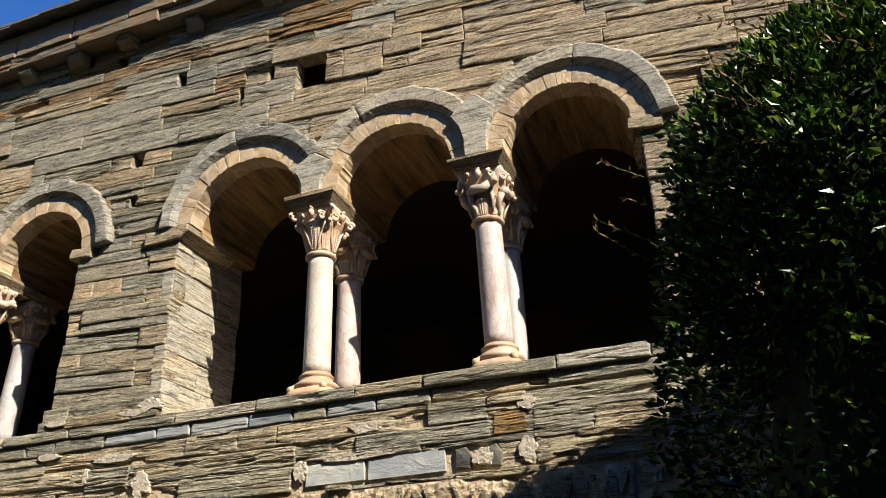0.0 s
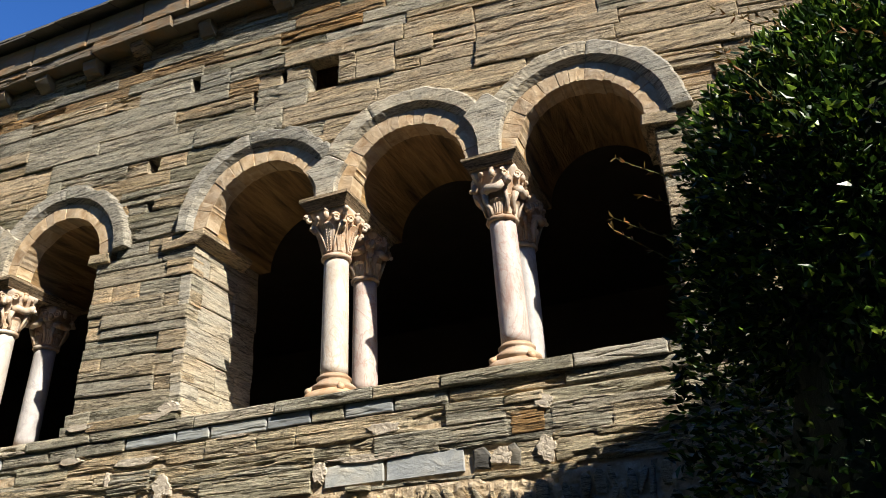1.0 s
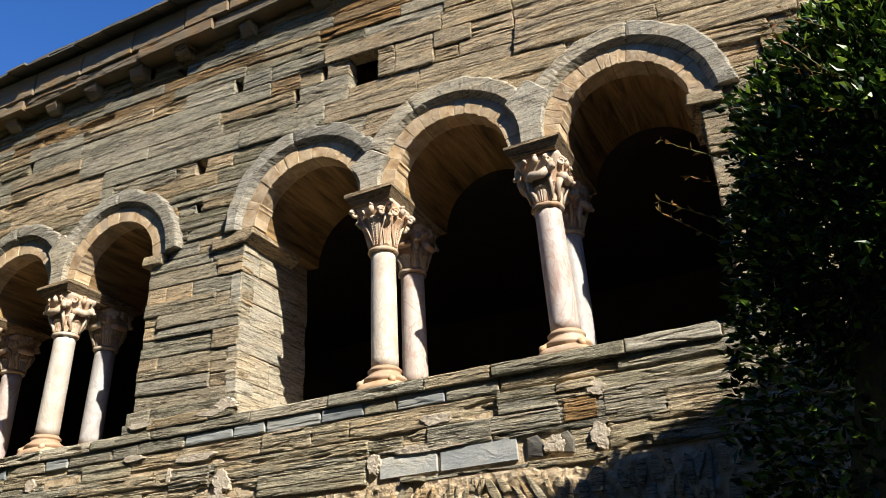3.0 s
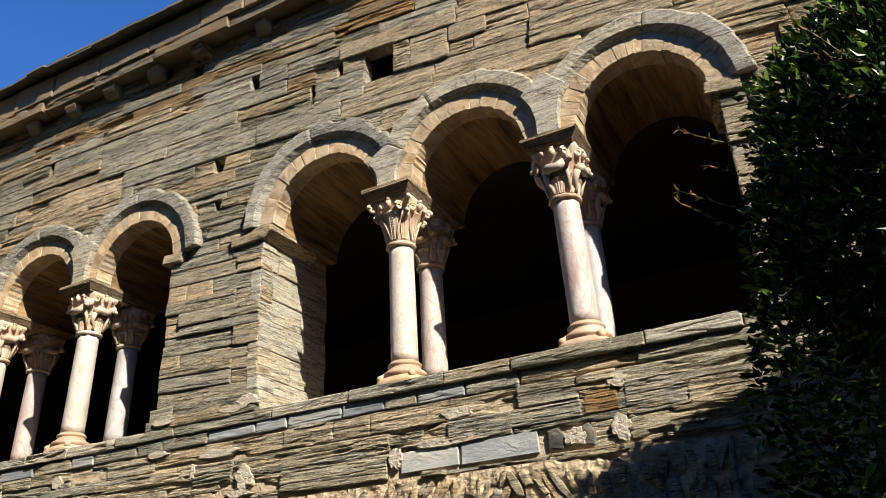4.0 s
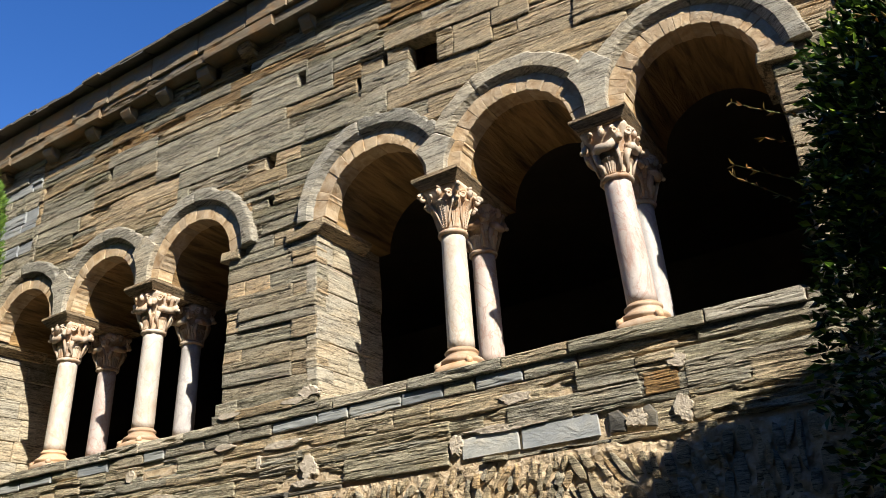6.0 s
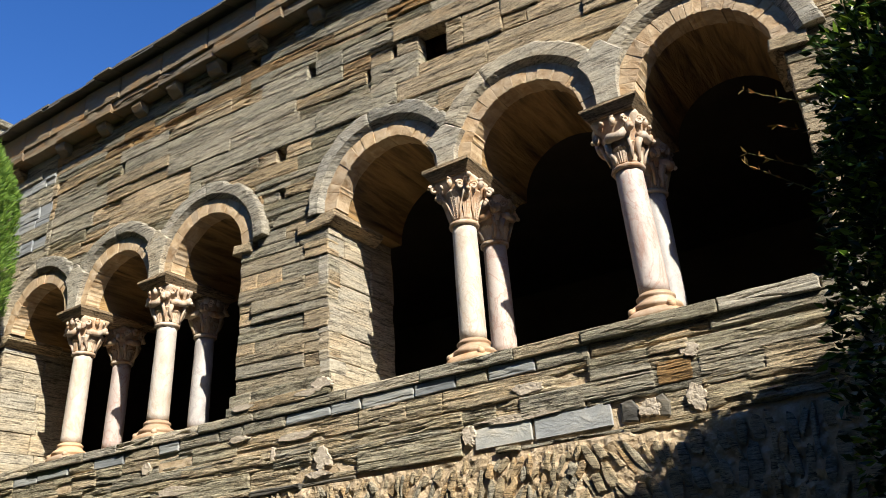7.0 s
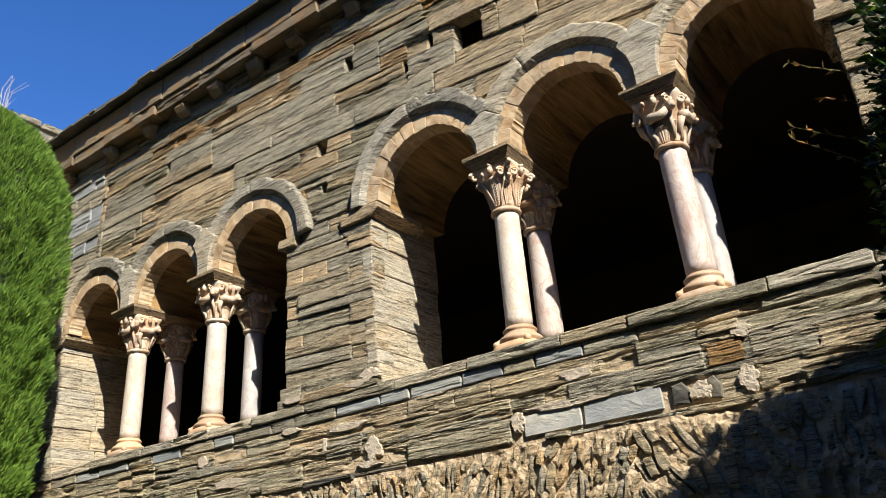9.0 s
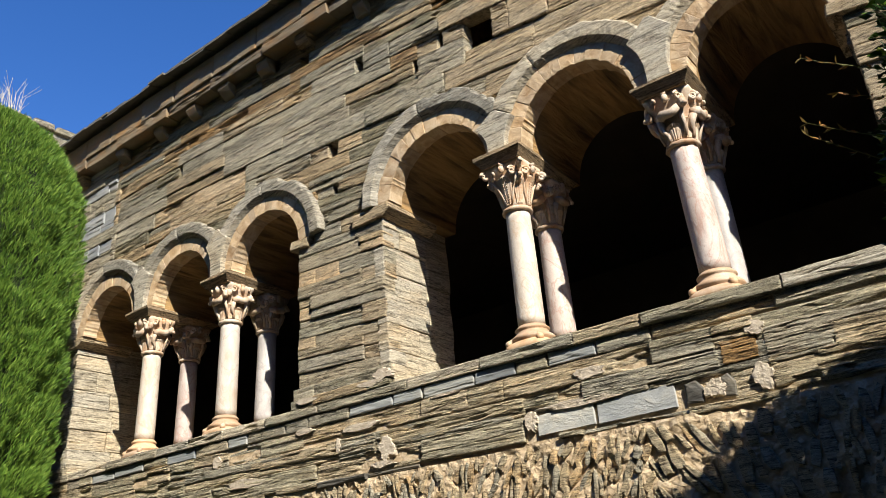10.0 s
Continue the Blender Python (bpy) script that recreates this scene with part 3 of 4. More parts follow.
def hood_stone(c, r0, r1, a0, a1, worn=0.0):
    """A curved slab of the hood: sloping underside, flat face, worn and chipped edges."""
    prof = [(r0 - 0.015, 0.03), (r0 + 0.005, -0.02), (r0 + 0.040, -0.054), (r0 + 0.050, -0.064), (r0 + 0.09, -0.068), (r1 - 0.018, -0.070), (r1 - 0.004, -0.062), (r1 + 0.002, -0.03), (r1 + 0.006, 0.08), (r0 - 0.02, 0.08)]
    n = max(6, round((a1 - a0) / 0.03))
    seed = rnd.uniform(0, 90)
    t = np.linspace(0, 1, n + 1)
    a = a0 + (a1 - a0) * t
    outer = 0.026 * (grain(a * 3 + seed, a * 0 + 1, 2, 4) - 0.5) - (0.012 + worn) * np.clip((grain(a * 6 + seed, a * 0 + 7, 3, 3) - 0.55) / 0.1, 0, 1)
    inner = 0.014 * (grain(a * 4 - seed, a * 0 + 4, 5, 4) - 0.5)
    face = 0.014 * (grain(a * 2.5 + seed, a * 0 + 12, 6, 4) - 0.5)
    V, F = [], []
    for i in range(n + 1):
        ends = 0.006 * (i in (0, n))
        for j, (r, y) in enumerate(prof):
            r += (outer[i] if j in (5, 6, 7, 8) else inner[i]) + rnd.uniform(-0.002, 0.002)
            y += (face[i] + ends + rnd.uniform(-0.002, 0.002)) if 1 < j < 8 else 0
            V.append((c + r * math.cos(a[i]), y, SPRING + r * math.sin(a[i])))
    k = len(prof)
    for i in range(n):
        F += [(i * k + j, i * k + (j + 1) % k, (i + 1) * k + (j + 1) % k, (i + 1) * k + j) for j in range(k)]
    F += [tuple(range(k)), tuple(n * k + j for j in range(k))]
    return V, F


HOOD_JOINT = [0.55, 0.52, 0.50, 0.55, 0.63, 0.44]
for q, (c, r) in enumerate(ARCHES):
    arch = tagged(thing("stone_arch", Matrix.Translation((c, 0, SPRING))), "round arch of pale ring stones under a projecting slate hood", "arch", "arches of the gallery")
    back = Matrix.Translation((-c, 0, -SPRING))
    n = rnd.choice((12, 13, 14))
    edges = sorted(math.pi * (0.01 + 0.98 * (i + rnd.uniform(-0.3, 0.3) * (0 < i < n)) / n) for i in range(n + 1))
    for a0, a1 in zip(edges, edges[1:]):
        piece("ring_stone", chip(ring(c, r + rnd.uniform(-0.004, 0.002), r + HOOD_IN + 0.02, a0 + 0.0015, a1 - 0.0015), rnd.uniform(-0.022, -0.014), rnd.uniform(0.135, 0.15), 0.003, 0.002), RING, arch, at=back)
    mid = HOOD_JOINT[q] * math.pi
    start, stop = (0.03 if q in (2, 5) else 0.52), math.pi - (0.02 if q in (0, 3) else 0.52)
    piece("hood_stone", hood_stone(c, r + HOOD_IN, r + HOOD_OUT, start, mid - 0.006, 0.02 if q < 4 else 0.0), HOOD_BLUE if q in (0, 1, 2, 3) else HOOD, arch, at=back)
    piece("hood_stone", hood_stone(c, r + HOOD_IN, r + HOOD_OUT, mid + 0.006, stop), HOOD_BLUE if q == 1 else HOOD, arch, at=back)

# stones that stand between two hoods, on the imposts
for x, k in zip(COLUMNS, (1.12, 1.12, 0.78, 1.15)):
    s = rnd.uniform(-0.02, 0.02)
    vf = chip([(a, SPRING + (b - SPRING) * k) for a, b in [(x - 0.075, 4.64), (x + 0.085, 4.64), (x + 0.09, 4.76), (x + 0.12, 4.87), (x + 0.17, 4.96), (x + 0.02 + s, 5.085), (x - 0.02 + s, 5.085), (x - 0.17, 4.96), (x - 0.115, 4.87), (x - 0.08, 4.76)]], -0.072, 0.15, 0.008)
    piece("springer_stone", vf, HOOD, wall_upper)
    # the soffit's foot on the impost
    piece("springer_core", chip([(x - 0.17, 4.64), (x + 0.17, 4.64), (x + 0.12, 4.75), (x - 0.12, 4.75)], 0.004, THICK - 0.03, 0.01), RING, wall_upper)

# ---------------------------------------------------------------- sill
sill = tagged(piece("sill", box(WEST, EAST, 0.0, THICK - 0.02, 3.047, 3.105), MORTAR), "worn slate sill slabs along the parapet", "sill", kind="structure")
x = -9.2
while x < 1.2:
    w = rnd.uniform(0.45, 0.95)
    lay_stone(sill, x, x + w, 3.047 - rnd.uniform(0, 0.01), SILL + rnd.uniform(-0.006, 0.002), -0.045 + rnd.uniform(-0.014, 0.012), rnd.choice([HOOD, SCHIST_GREY, SCHIST_GREY, SCHIST_LOW]), 0.55, 0.006, 0.005, name="sill_slab")
    x += w

# ---------------------------------------------------------------- parapet stones
x = -9.2
while x < 1.0:
    w = rnd.uniform(0.22, 0.5) if x < -2.0 else rnd.uniform(0.6, 1.1)
    m = rnd.choice([BLUE, BLUE, PALE, SCHIST_LOW]) if x < -2.0 else SCHIST_LOW
    lay_stone(wall_parapet, x, x + w, 2.945 + rnd.uniform(-0.008, 0.01), 3.045, -0.024, m, 0.1, 0.0025 if x < -2.0 else 0.008, 0.012)
    x += w
LOW = [2.50, 2.655, 2.80, 2.943]
for j, (z0, z1) in enumerate(zip(LOW, LOW[1:])):
    parts = [(-9.2, 1.2)] if j else [(-9.2, -2.74), (-1.36, 1.2)]
    for a, b in parts:
        fill(wall_parapet, a, b, z0, z1, 0.5, 1.35, -0.020, 0.009, SCHIST_LOW, 0.25)
for a, b in ((-2.64, -2.215), (-2.205, -1.68)):
    piece("stone", chip([(a, 2.52), (b - 0.01, 2.525), (b - 0.012, 2.66), ((a + b) / 2, 2.665), (a + 0.005, 2.645)], -0.016, 0.1, 0.003, 0.0015), BLOCK, wall_parapet)
for a, b in ((-1.63, -1.53), (-1.41, -1.34)):
    piece("stone", chip([(a, 2.53), (b, 2.52), (b + 0.01, 2.60), (b - 0.03, 2.655), (a, 2.64)], -0.02, 0.1, 0.008, 0.005), SLATE, wall_parapet)
for a, b, c, d, m in ((-4.00, -2.72, 2.665, 2.79, SCHIST_LOW), (-2.18, -1.40, 2.69, 2.80, SCHIST_LOW), (-1.38, -1.17, 2.70, 2.84, SCHIST_RUST), (-1.80, -1.20, 2.845, 2.935, SCHIST_LOW),
                      (-1.13, -0.30, 2.52, 2.70, SCHIST_LOW), (-1.13, -0.30, 2.71, 2.86, SCHIST_GREY), (-5.45, -4.50, 2.70, 2.80, SCHIST_LOW), (-4.42, -4.05, 2.64, 2.79, SCHIST_LOW)):
    lay_stone(wall_parapet, a, b, c, d, -0.026, m, 0.14, 0.012)


def patch(x, z, w, h, seed):
    """Rough mortar smeared between stones, with a ragged outline."""
    n, rings = 64, 9
    a = np.linspace(0, 2 * np.pi, n, endpoint=False)
    out = 0.62 + 0.85 * (grain(np.cos(a) * 2.2 + seed * 7, np.sin(a) * 2.2 + 50, 3, 4) - 0.25)
    V, F = [], []
    for k in range(rings + 1):
        q = k / rings
        px, pz = x + w * out * q * np.cos(a), z + h * out * q * np.sin(a)
        py = -0.030 + 0.007 * (grain(px * 70, pz * 70, 4, 3) - 0.5) + (0.026 if k == rings else 0)
        V += np.stack([px, py, pz], -1).tolist()
    for k in range(rings):
        F += [(k * n + i, k * n + (i + 1) % n, (k + 1) * n + (i + 1) % n, (k + 1) * n + i) for i in range(n)]
    return V, F


for x, z, w, h in ((-2.21, 2.845, 0.14, 0.045), (-1.16, 2.875, 0.07, 0.05), (-1.17, 2.60, 0.07, 0.09), (-1.45, 2.585, 0.09, 0.065), (-2.68, 2.62, 0.06, 0.075), (-2.28, 2.675, 0.36, 0.03),
                   (-3.93, 2.66, 0.09, 0.11), (-4.17, 2.86, 0.22, 0.035), (-5.50, 2.62, 0.30, 0.05), (-4.42, 2.75, 0.03, 0.07), (-3.98, 2.55, 0.14, 0.03), (-5.9, 2.85, 0.07, 0.06), (-3.35, 2.94, 0.16, 0.014), (-4.80, 2.93, 0.13, 0.03)):
    piece("mortar_patch", patch(x, z, w, h, x), MORTAR_PALE, wall_parapet)
for x, z, w, h in ((-3.92, 3.21, 0.12, 0.06), (-4.05, 3.165, 0.16, 0.03), (-4.75, 3.17, 0.14, 0.03)):
    piece("mortar_patch", patch(x, z, w, h, x), MORTAR_PALE, wall_parapet, at=Matrix.Translation((0, -0.022, 0)))
# thin slate course over the rubble
x = -9.0
while x < 0.6:
    w = rnd.uniform(0.15, 0.7)
    if rnd.random() < 0.72:
        lay_stone(wall_parapet, x, x + w, 2.462 + rnd.uniform(-0.012, 0.012), 2.505 + rnd.uniform(-0.008, 0.008), -0.035 + rnd.uniform(-0.02, 0.015), SLATE if rnd.random() < 0.35 else SCHIST_LOW, 0.1, 0.006)
    x += w

# ---------------------------------------------------------------- rubble below
FAN = (-0.9, 0.7)
nx, nz = 420, 46
gx, gz = np.meshgrid(np.linspace(-6.0, 0.6, nx), np.linspace(1.80, 2.468, nz))
gy = -0.022 - 0.06 * (grain(gx * 7, gz * 9, 2, 4) - 0.5) - 0.02 * (grain(gx * 30, gz * 30, 5, 2) - 0.5)
bed = (np.stack([gx, gy, gz], -1).reshape(-1, 3).tolist(), [(a * nx + i, a * nx + i + 1, (a + 1) * nx + i + 1, (a + 1) * nx + i) for a in range(nz - 1) for i in range(nx - 1)])
me = bpy.data.meshes.new("mortar_bed")
me.from_pydata(bed[0], [], bed[1])
me.materials.append(MORTAR)
new("mortar_bed", me).parent = wall_base
k, spots = 0, []
for _ in range(9000):
    if k >= 300:
        break
    x, z = rnd.uniform(-4.6, 0.0), rnd.uniform(1.98, 2.43)
    a = math.atan2(z - FAN[1], x - FAN[0]) + rnd.uniform(-0.3, 0.3)
    if x < -1.9:
        a = rnd.uniform(0.85, 1.5) if x > -3.4 else rnd.uniform(0.8, 2.2)
    big = x > -1.9
    ln, th = rnd.uniform(0.04, 0.10) * (1.5 if big else 1), rnd.uniform(0.010, 0.026) * (1.5 if big else 1)
    if any(abs(x - sx) < (th + st) * 1.05 and abs(z - sz) < (ln + sl) * 0.8 for sx, sz, sl, st in spots):
        continue
    ca, sa = math.cos(a), math.sin(a)
    pts = [(-ln, -th * 0.6), (-ln * 0.5, -th * 0.9), (ln * 0.1, -th), (ln * 0.8, -th * 0.7), (ln, th * 0.3), (ln * 0.6, th * 0.8), (-ln * 0.1, th), (-ln * 0.8, th * 0.8)]
    poly = [(x + u * ca - v * sa + rnd.uniform(-0.006, 0.006), z + u * sa + v * ca + rnd.uniform(-0.006, 0.006)) for u, v in pts]
    if max(p[1] for p in poly) > 2.465:
        continue
    spots.append((x, z, ln, th))
    piece("rubble_stone", chip(poly, rnd.uniform(-0.050, -0.030), 0.1, 0.005, 0.005), RUBBLE, wall_base)
    k += 1

# ---------------------------------------------------------------- cornice and roof
cornice = tagged(piece("cornice", box(WEST, EAST, 0.0, THICK, TOP, 7.23), MORTAR), "weathered stone cornice on short corbels", "cornice", kind="structure")
x = -8.8
while x < 1.5:
    w = rnd.uniform(0.12, 0.17)
    out = rnd.uniform(0.09, 0.13)
    V = []
    for px in (x, x + w):
        V += [(px, -out, 6.82), (px, -out, 6.775), (px, -out * 0.75, 6.73), (px, -out * 0.3, 6.69), (px, 0.02, 6.675), (px, 0.02, 6.82)]
    V = [(p + rnd.uniform(-0.008, 0.008), q + rnd.uniform(-0.008, 0.008), z + rnd.uniform(-0.006, 0.006)) for p, q, z in V]
    F = [(i, (i + 1) % 6, 6 + (i + 1) % 6, 6 + i) for i in range(6)] + [tuple(range(6)), tuple(range(6, 12))]
    piece("corbel", (V, F), CORNICE if rnd.random() < 0.7 else SCHIST_RUST, cornice)
    x += rnd.uniform(0.55, 0.95)
x = -9.2
while x < 1.6:
    w = rnd.uniform(0.55, 1.0)
    vf = ledge_stone(w - 0.008, 0.125, 0.3, rnd.random(), 0.006)
    piece("cornice_slab", vf, SCHIST_GREY if rnd.random() < 0.25 else CORNICE, cornice, at=Matrix.Translation((x, -0.165 + rnd.uniform(-0.015, 0.015), 6.825)))
    x += w
x = -9.2
while x < 1.6:
    w = rnd.uniform(0.35, 0.75)
    y = -0.175 + rnd.uniform(-0.012, 0.012)
    piece("cornice_block", chip([(x, 6.955), (x + w - 0.008, 6.955), (x + w - 0.008, 7.235), (x, 7.235)], y, 0.2, 0.012, 0.006), CORNICE, cornice)
    x += w
roof = tagged(piece("roof", ([(WEST, -0.1, 7.275), (EAST, -0.1, 7.275), (EAST, 5.5, 8.9), (WEST, 5.5, 8.9), (WEST, 5.5, 7.1), (EAST, 5.5, 7.1), (WEST, -0.1, 7.245), (EAST, -0.1, 7.245)],
                             [(0, 1, 2, 3), (6, 7, 5, 4), (0, 6, 7, 1), (0, 3, 4, 6), (1, 7, 5, 2), (3, 2, 5, 4)]), SLATE), "pitched roof of dark rough slates", "roof", kind="structure")
for row, (yy, zz) in enumerate(((-0.310, 7.238), (-0.287, 7.266), (-0.08, 7.332))):
    x = -9.3 + 0.1 * row
    while x < 1.6:
        w = rnd.uniform(0.2, 0.42)
        y = yy + rnd.uniform(-0.025, 0.025)
        t = rnd.uniform(0.016, 0.028)
        v = [(x, y, zz), (x + w - 0.006, y + rnd.uniform(-0.012, 0.012), zz), (x + w - 0.006, y + 0.45, zz + 0.13), (x, y + 0.45, zz + 0.13)]
        v += [(a, b, c + t) for a, b, c in v]
        piece("roof_slate", (v, [(0, 1, 2, 3), (4, 5, 6, 7), (0, 1, 5, 4), (1, 2, 6, 5), (2, 3, 7, 6), (3, 0, 4, 7)]), SLATE, roof)
        x += w

# ---------------------------------------------------------------- columns
def spiral(c, ax, r, turns=1.6, rad=0.009, n=22):
    """A scroll in the upright plane along the direction ax."""
    pts, rr = [], []
    for i in range(n):
        f = i / (n - 1)
        a = turns * 2 * math.pi * f
        q = r * (1 - 0.8 * f)
        pts.append((c[0] + ax[0] * q * math.cos(a), c[1] + ax[1] * q * math.cos(a), c[2] + q * math.sin(a)))
        rr.append(rad * (1.15 - 0.4 * f))
    return tube(pts, rr, 6)


BELL = [(0.094, 0.0), (0.102, 0.06), (0.115, 0.13), (0.134, 0.20), (0.153, 0.26), (0.163, 0.30), (0.163, 0.325)]
SQ = [0, 0, 0.1, 0.25, 0.55, 0.85, 1.0]


def on_bell(a, z, out=0.0):
    for (r0, z0), (r1, z1), s0, s1 in zip(BELL, BELL[1:], SQ, SQ[1:]):
        if z <= z1:
            f = (z - z0) / (z1 - z0)
            break
    r, s = r0 + (r1 - r0) * f, s0 + (s1 - s0) * f
    c, d = math.cos(a), math.sin(a)
    q = r * (1 + s * (1 / max(abs(c), abs(d)) - 1)) + out
    return (q * c, q * d, z)


def leaf_plate(m, half, z0, z1, out=0.012, grooves=5):
    """A leaf cut in low relief: ribbed, with a raised rim, its tip curling forward."""
    n, V, F = 12, [], []
    for j in range(n + 1):
        t = j / n
        wide = half * (0.75 + 0.45 * t) * (1 - max(0, t - 0.78) ** 1.5 * 6)
        for i in range(n + 1):
            u = 2 * i / n - 1
            o = 0.003 + out * (0.4 + 0.6 * t) * (1 - 0.45 * u * u) + 0.002 * math.cos(u * math.pi * grooves) + (0.018 * max(0, t - 0.75) / 0.25 if t > 0.75 else 0)
            if i in (0, n) or j in (0, n):
                o = -0.006 if j != n else 0.008
            V.append(on_bell(m + u * wide, z0 + (z1 - z0) * t - 0.01 * u * u * t, o))
    for j in range(n):
        F += [(j * (n + 1) + i, j * (n + 1) + i + 1, (j + 1) * (n + 1) + i + 1, (j + 1) * (n + 1) + i) for i in range(n)]
    return V, F


def leafy_capital(par):
    """Stiff leaves with beaded ribs, corner scrolls and small heads."""
    piece("bell", lathe(BELL, 40, SQ), CARVED, par, smooth=True)
    for i in range(4):
        a = math.pi / 4 + i * math.pi / 2
        c, d = math.cos(a), math.sin(a)
        for s in (-1, 1):
            b = a + s * 0.30
            piece("scroll", spiral(on_bell(b, 0.245, 0.022), (-d * s, c * s), 0.033, 1.9, 0.010), CARVED, par, smooth=True)
            piece("leaf_rib", tube([on_bell(a + s * (0.10 + 0.45 * (1 - t)), 0.03 + 0.20 * t, 0.006 + 0.012 * t) for t in (0, 0.25, 0.5, 0.75, 1)], [0.007, 0.008, 0.009, 0.009, 0.008]), CARVED, par, smooth=True)
        piece("scroll", join(spiral(on_bell(a, 0.275, 0.018), (c, d), 0.034, 1.4, 0.014), spiral(on_bell(a, 0.195, 0.030), (c, d), 0.026, 1.3, 0.013), knob(on_bell(a, 0.19, 0.022), 0.022, 0.022, 0.026)), CARVED, par, smooth=True)
        m = i * math.pi / 2
        piece("leaf", leaf_plate(m, 0.36, 0.015, 0.235), CARVED, par)
        piece("leaf", leaf_plate(a, 0.30, 0.015, 0.205, 0.014), CARVED, par)
        beads = [knob(on_bell(m + s * 0.10, 0.03 + 0.018 * k, 0.014), 0.0055, 0.0055, 0.0055, 6, 4) for k in range(11) for s in (-1, 1)]
        piece("beading", join(*beads), CARVED, par, smooth=True)
        piece("head", join(knob(on_bell(m, 0.275, 0.014), 0.024, 0.024, 0.032), knob(on_bell(m, 0.272, 0.040), 0.007, 0.007, 0.011, 6, 4), tube([on_bell(m - 0.14, 0.30, 0.0), on_bell(m, 0.312, 0.02), on_bell(m + 0.14, 0.30, 0.0)], 0.012)), CARVED, par, smooth=True)
    ring_at(par, False)


def beast_capital(par, heads=1):
    """Paired carved beasts under corner scrolls."""
    piece("bell", lathe(BELL, 40, SQ), CARVED, par, smooth=True)
    for i in range(4):
        m = i * math.pi / 2
        a = m + math.pi / 4
        body = [on_bell(m - 0.55, 0.17, 0.018), on_bell(m - 0.25, 0.185, 0.030), on_bell(m + 0.1, 0.18, 0.030), on_bell(m + 0.45, 0.20, 0.024)]
        piece("beast", join(tube(body, [0.030, 0.031, 0.028, 0.034], 9), knob(on_bell(m + 0.60, 0.225, 0.030), 0.030, 0.030, 0.036),
                            knob(on_bell(m + 0.62, 0.205, 0.066), 0.018, 0.018, 0.016, 8, 5),
                            tube([on_bell(m - 0.5, 0.16, 0.024), on_bell(m - 0.58, 0.10, 0.022), on_bell(m - 0.40, 0.06, 0.012), on_bell(m - 0.45, 0.025, 0.010)], [0.026, 0.019, 0.012, 0.014], 7),
                            tube([on_bell(m + 0.50, 0.18, 0.024), on_bell(m + 0.62, 0.10, 0.022), on_bell(m + 0.60, 0.03, 0.012)], [0.018, 0.013, 0.011], 7)), CARVED, par, smooth=True)
        piece("leaf", leaf_plate(m, 0.44, 0.012, 0.13, 0.005), CARVED, par)
        piece("leaf", leaf_plate(a, 0.40, 0.012, 0.15, 0.006), CARVED, par)
        for s in (-1, 1):
            piece("scroll", spiral(on_bell(a + s * 0.27, 0.272, 0.012), (-math.sin(a) * s, math.cos(a) * s), 0.034, 1.9, 0.010), CARVED, par, smooth=True)
        piece("head", join(knob(on_bell(m, 0.285, 0.010), 0.024, 0.024, 0.030), tube([on_bell(m - 0.1, 0.315, 0.01), on_bell(m + 0.1, 0.315, 0.01)], 0.012)), CARVED, par, smooth=True)
        if heads > 1:
            piece("head", join(knob(on_bell(a, 0.235, 0.010), 0.030, 0.030, 0.034), knob(on_bell(a, 0.215, 0.034), 0.016, 0.016, 0.014, 8, 5)), CARVED, par, smooth=True)
    ring_at(par, True)


def ring_at(par, rope):
    V = []
    n = 40
    F = []
    for i in range(n):
        a = 2 * math.pi * i / n
        for j in range(8):
            b = 2 * math.pi * j / 8
            q = 0.017 * (1 + (0.16 * math.sin(i * math.pi / 2 + b * 2) if rope else 0))
            V.append(((0.098 + q * math.cos(b)) * math.cos(a), (0.098 + q * math.cos(b)) * math.sin(a), q * math.sin(b)))
    for i in range(n):
        F += [(i * 8 + j, i * 8 + (j + 1) % 8, ((i + 1) % n) * 8 + (j + 1) % 8, ((i + 1) % n) * 8 + j) for j in range(8)]
    piece("neck_ring", (V, F), CARVED, par, smooth=True)


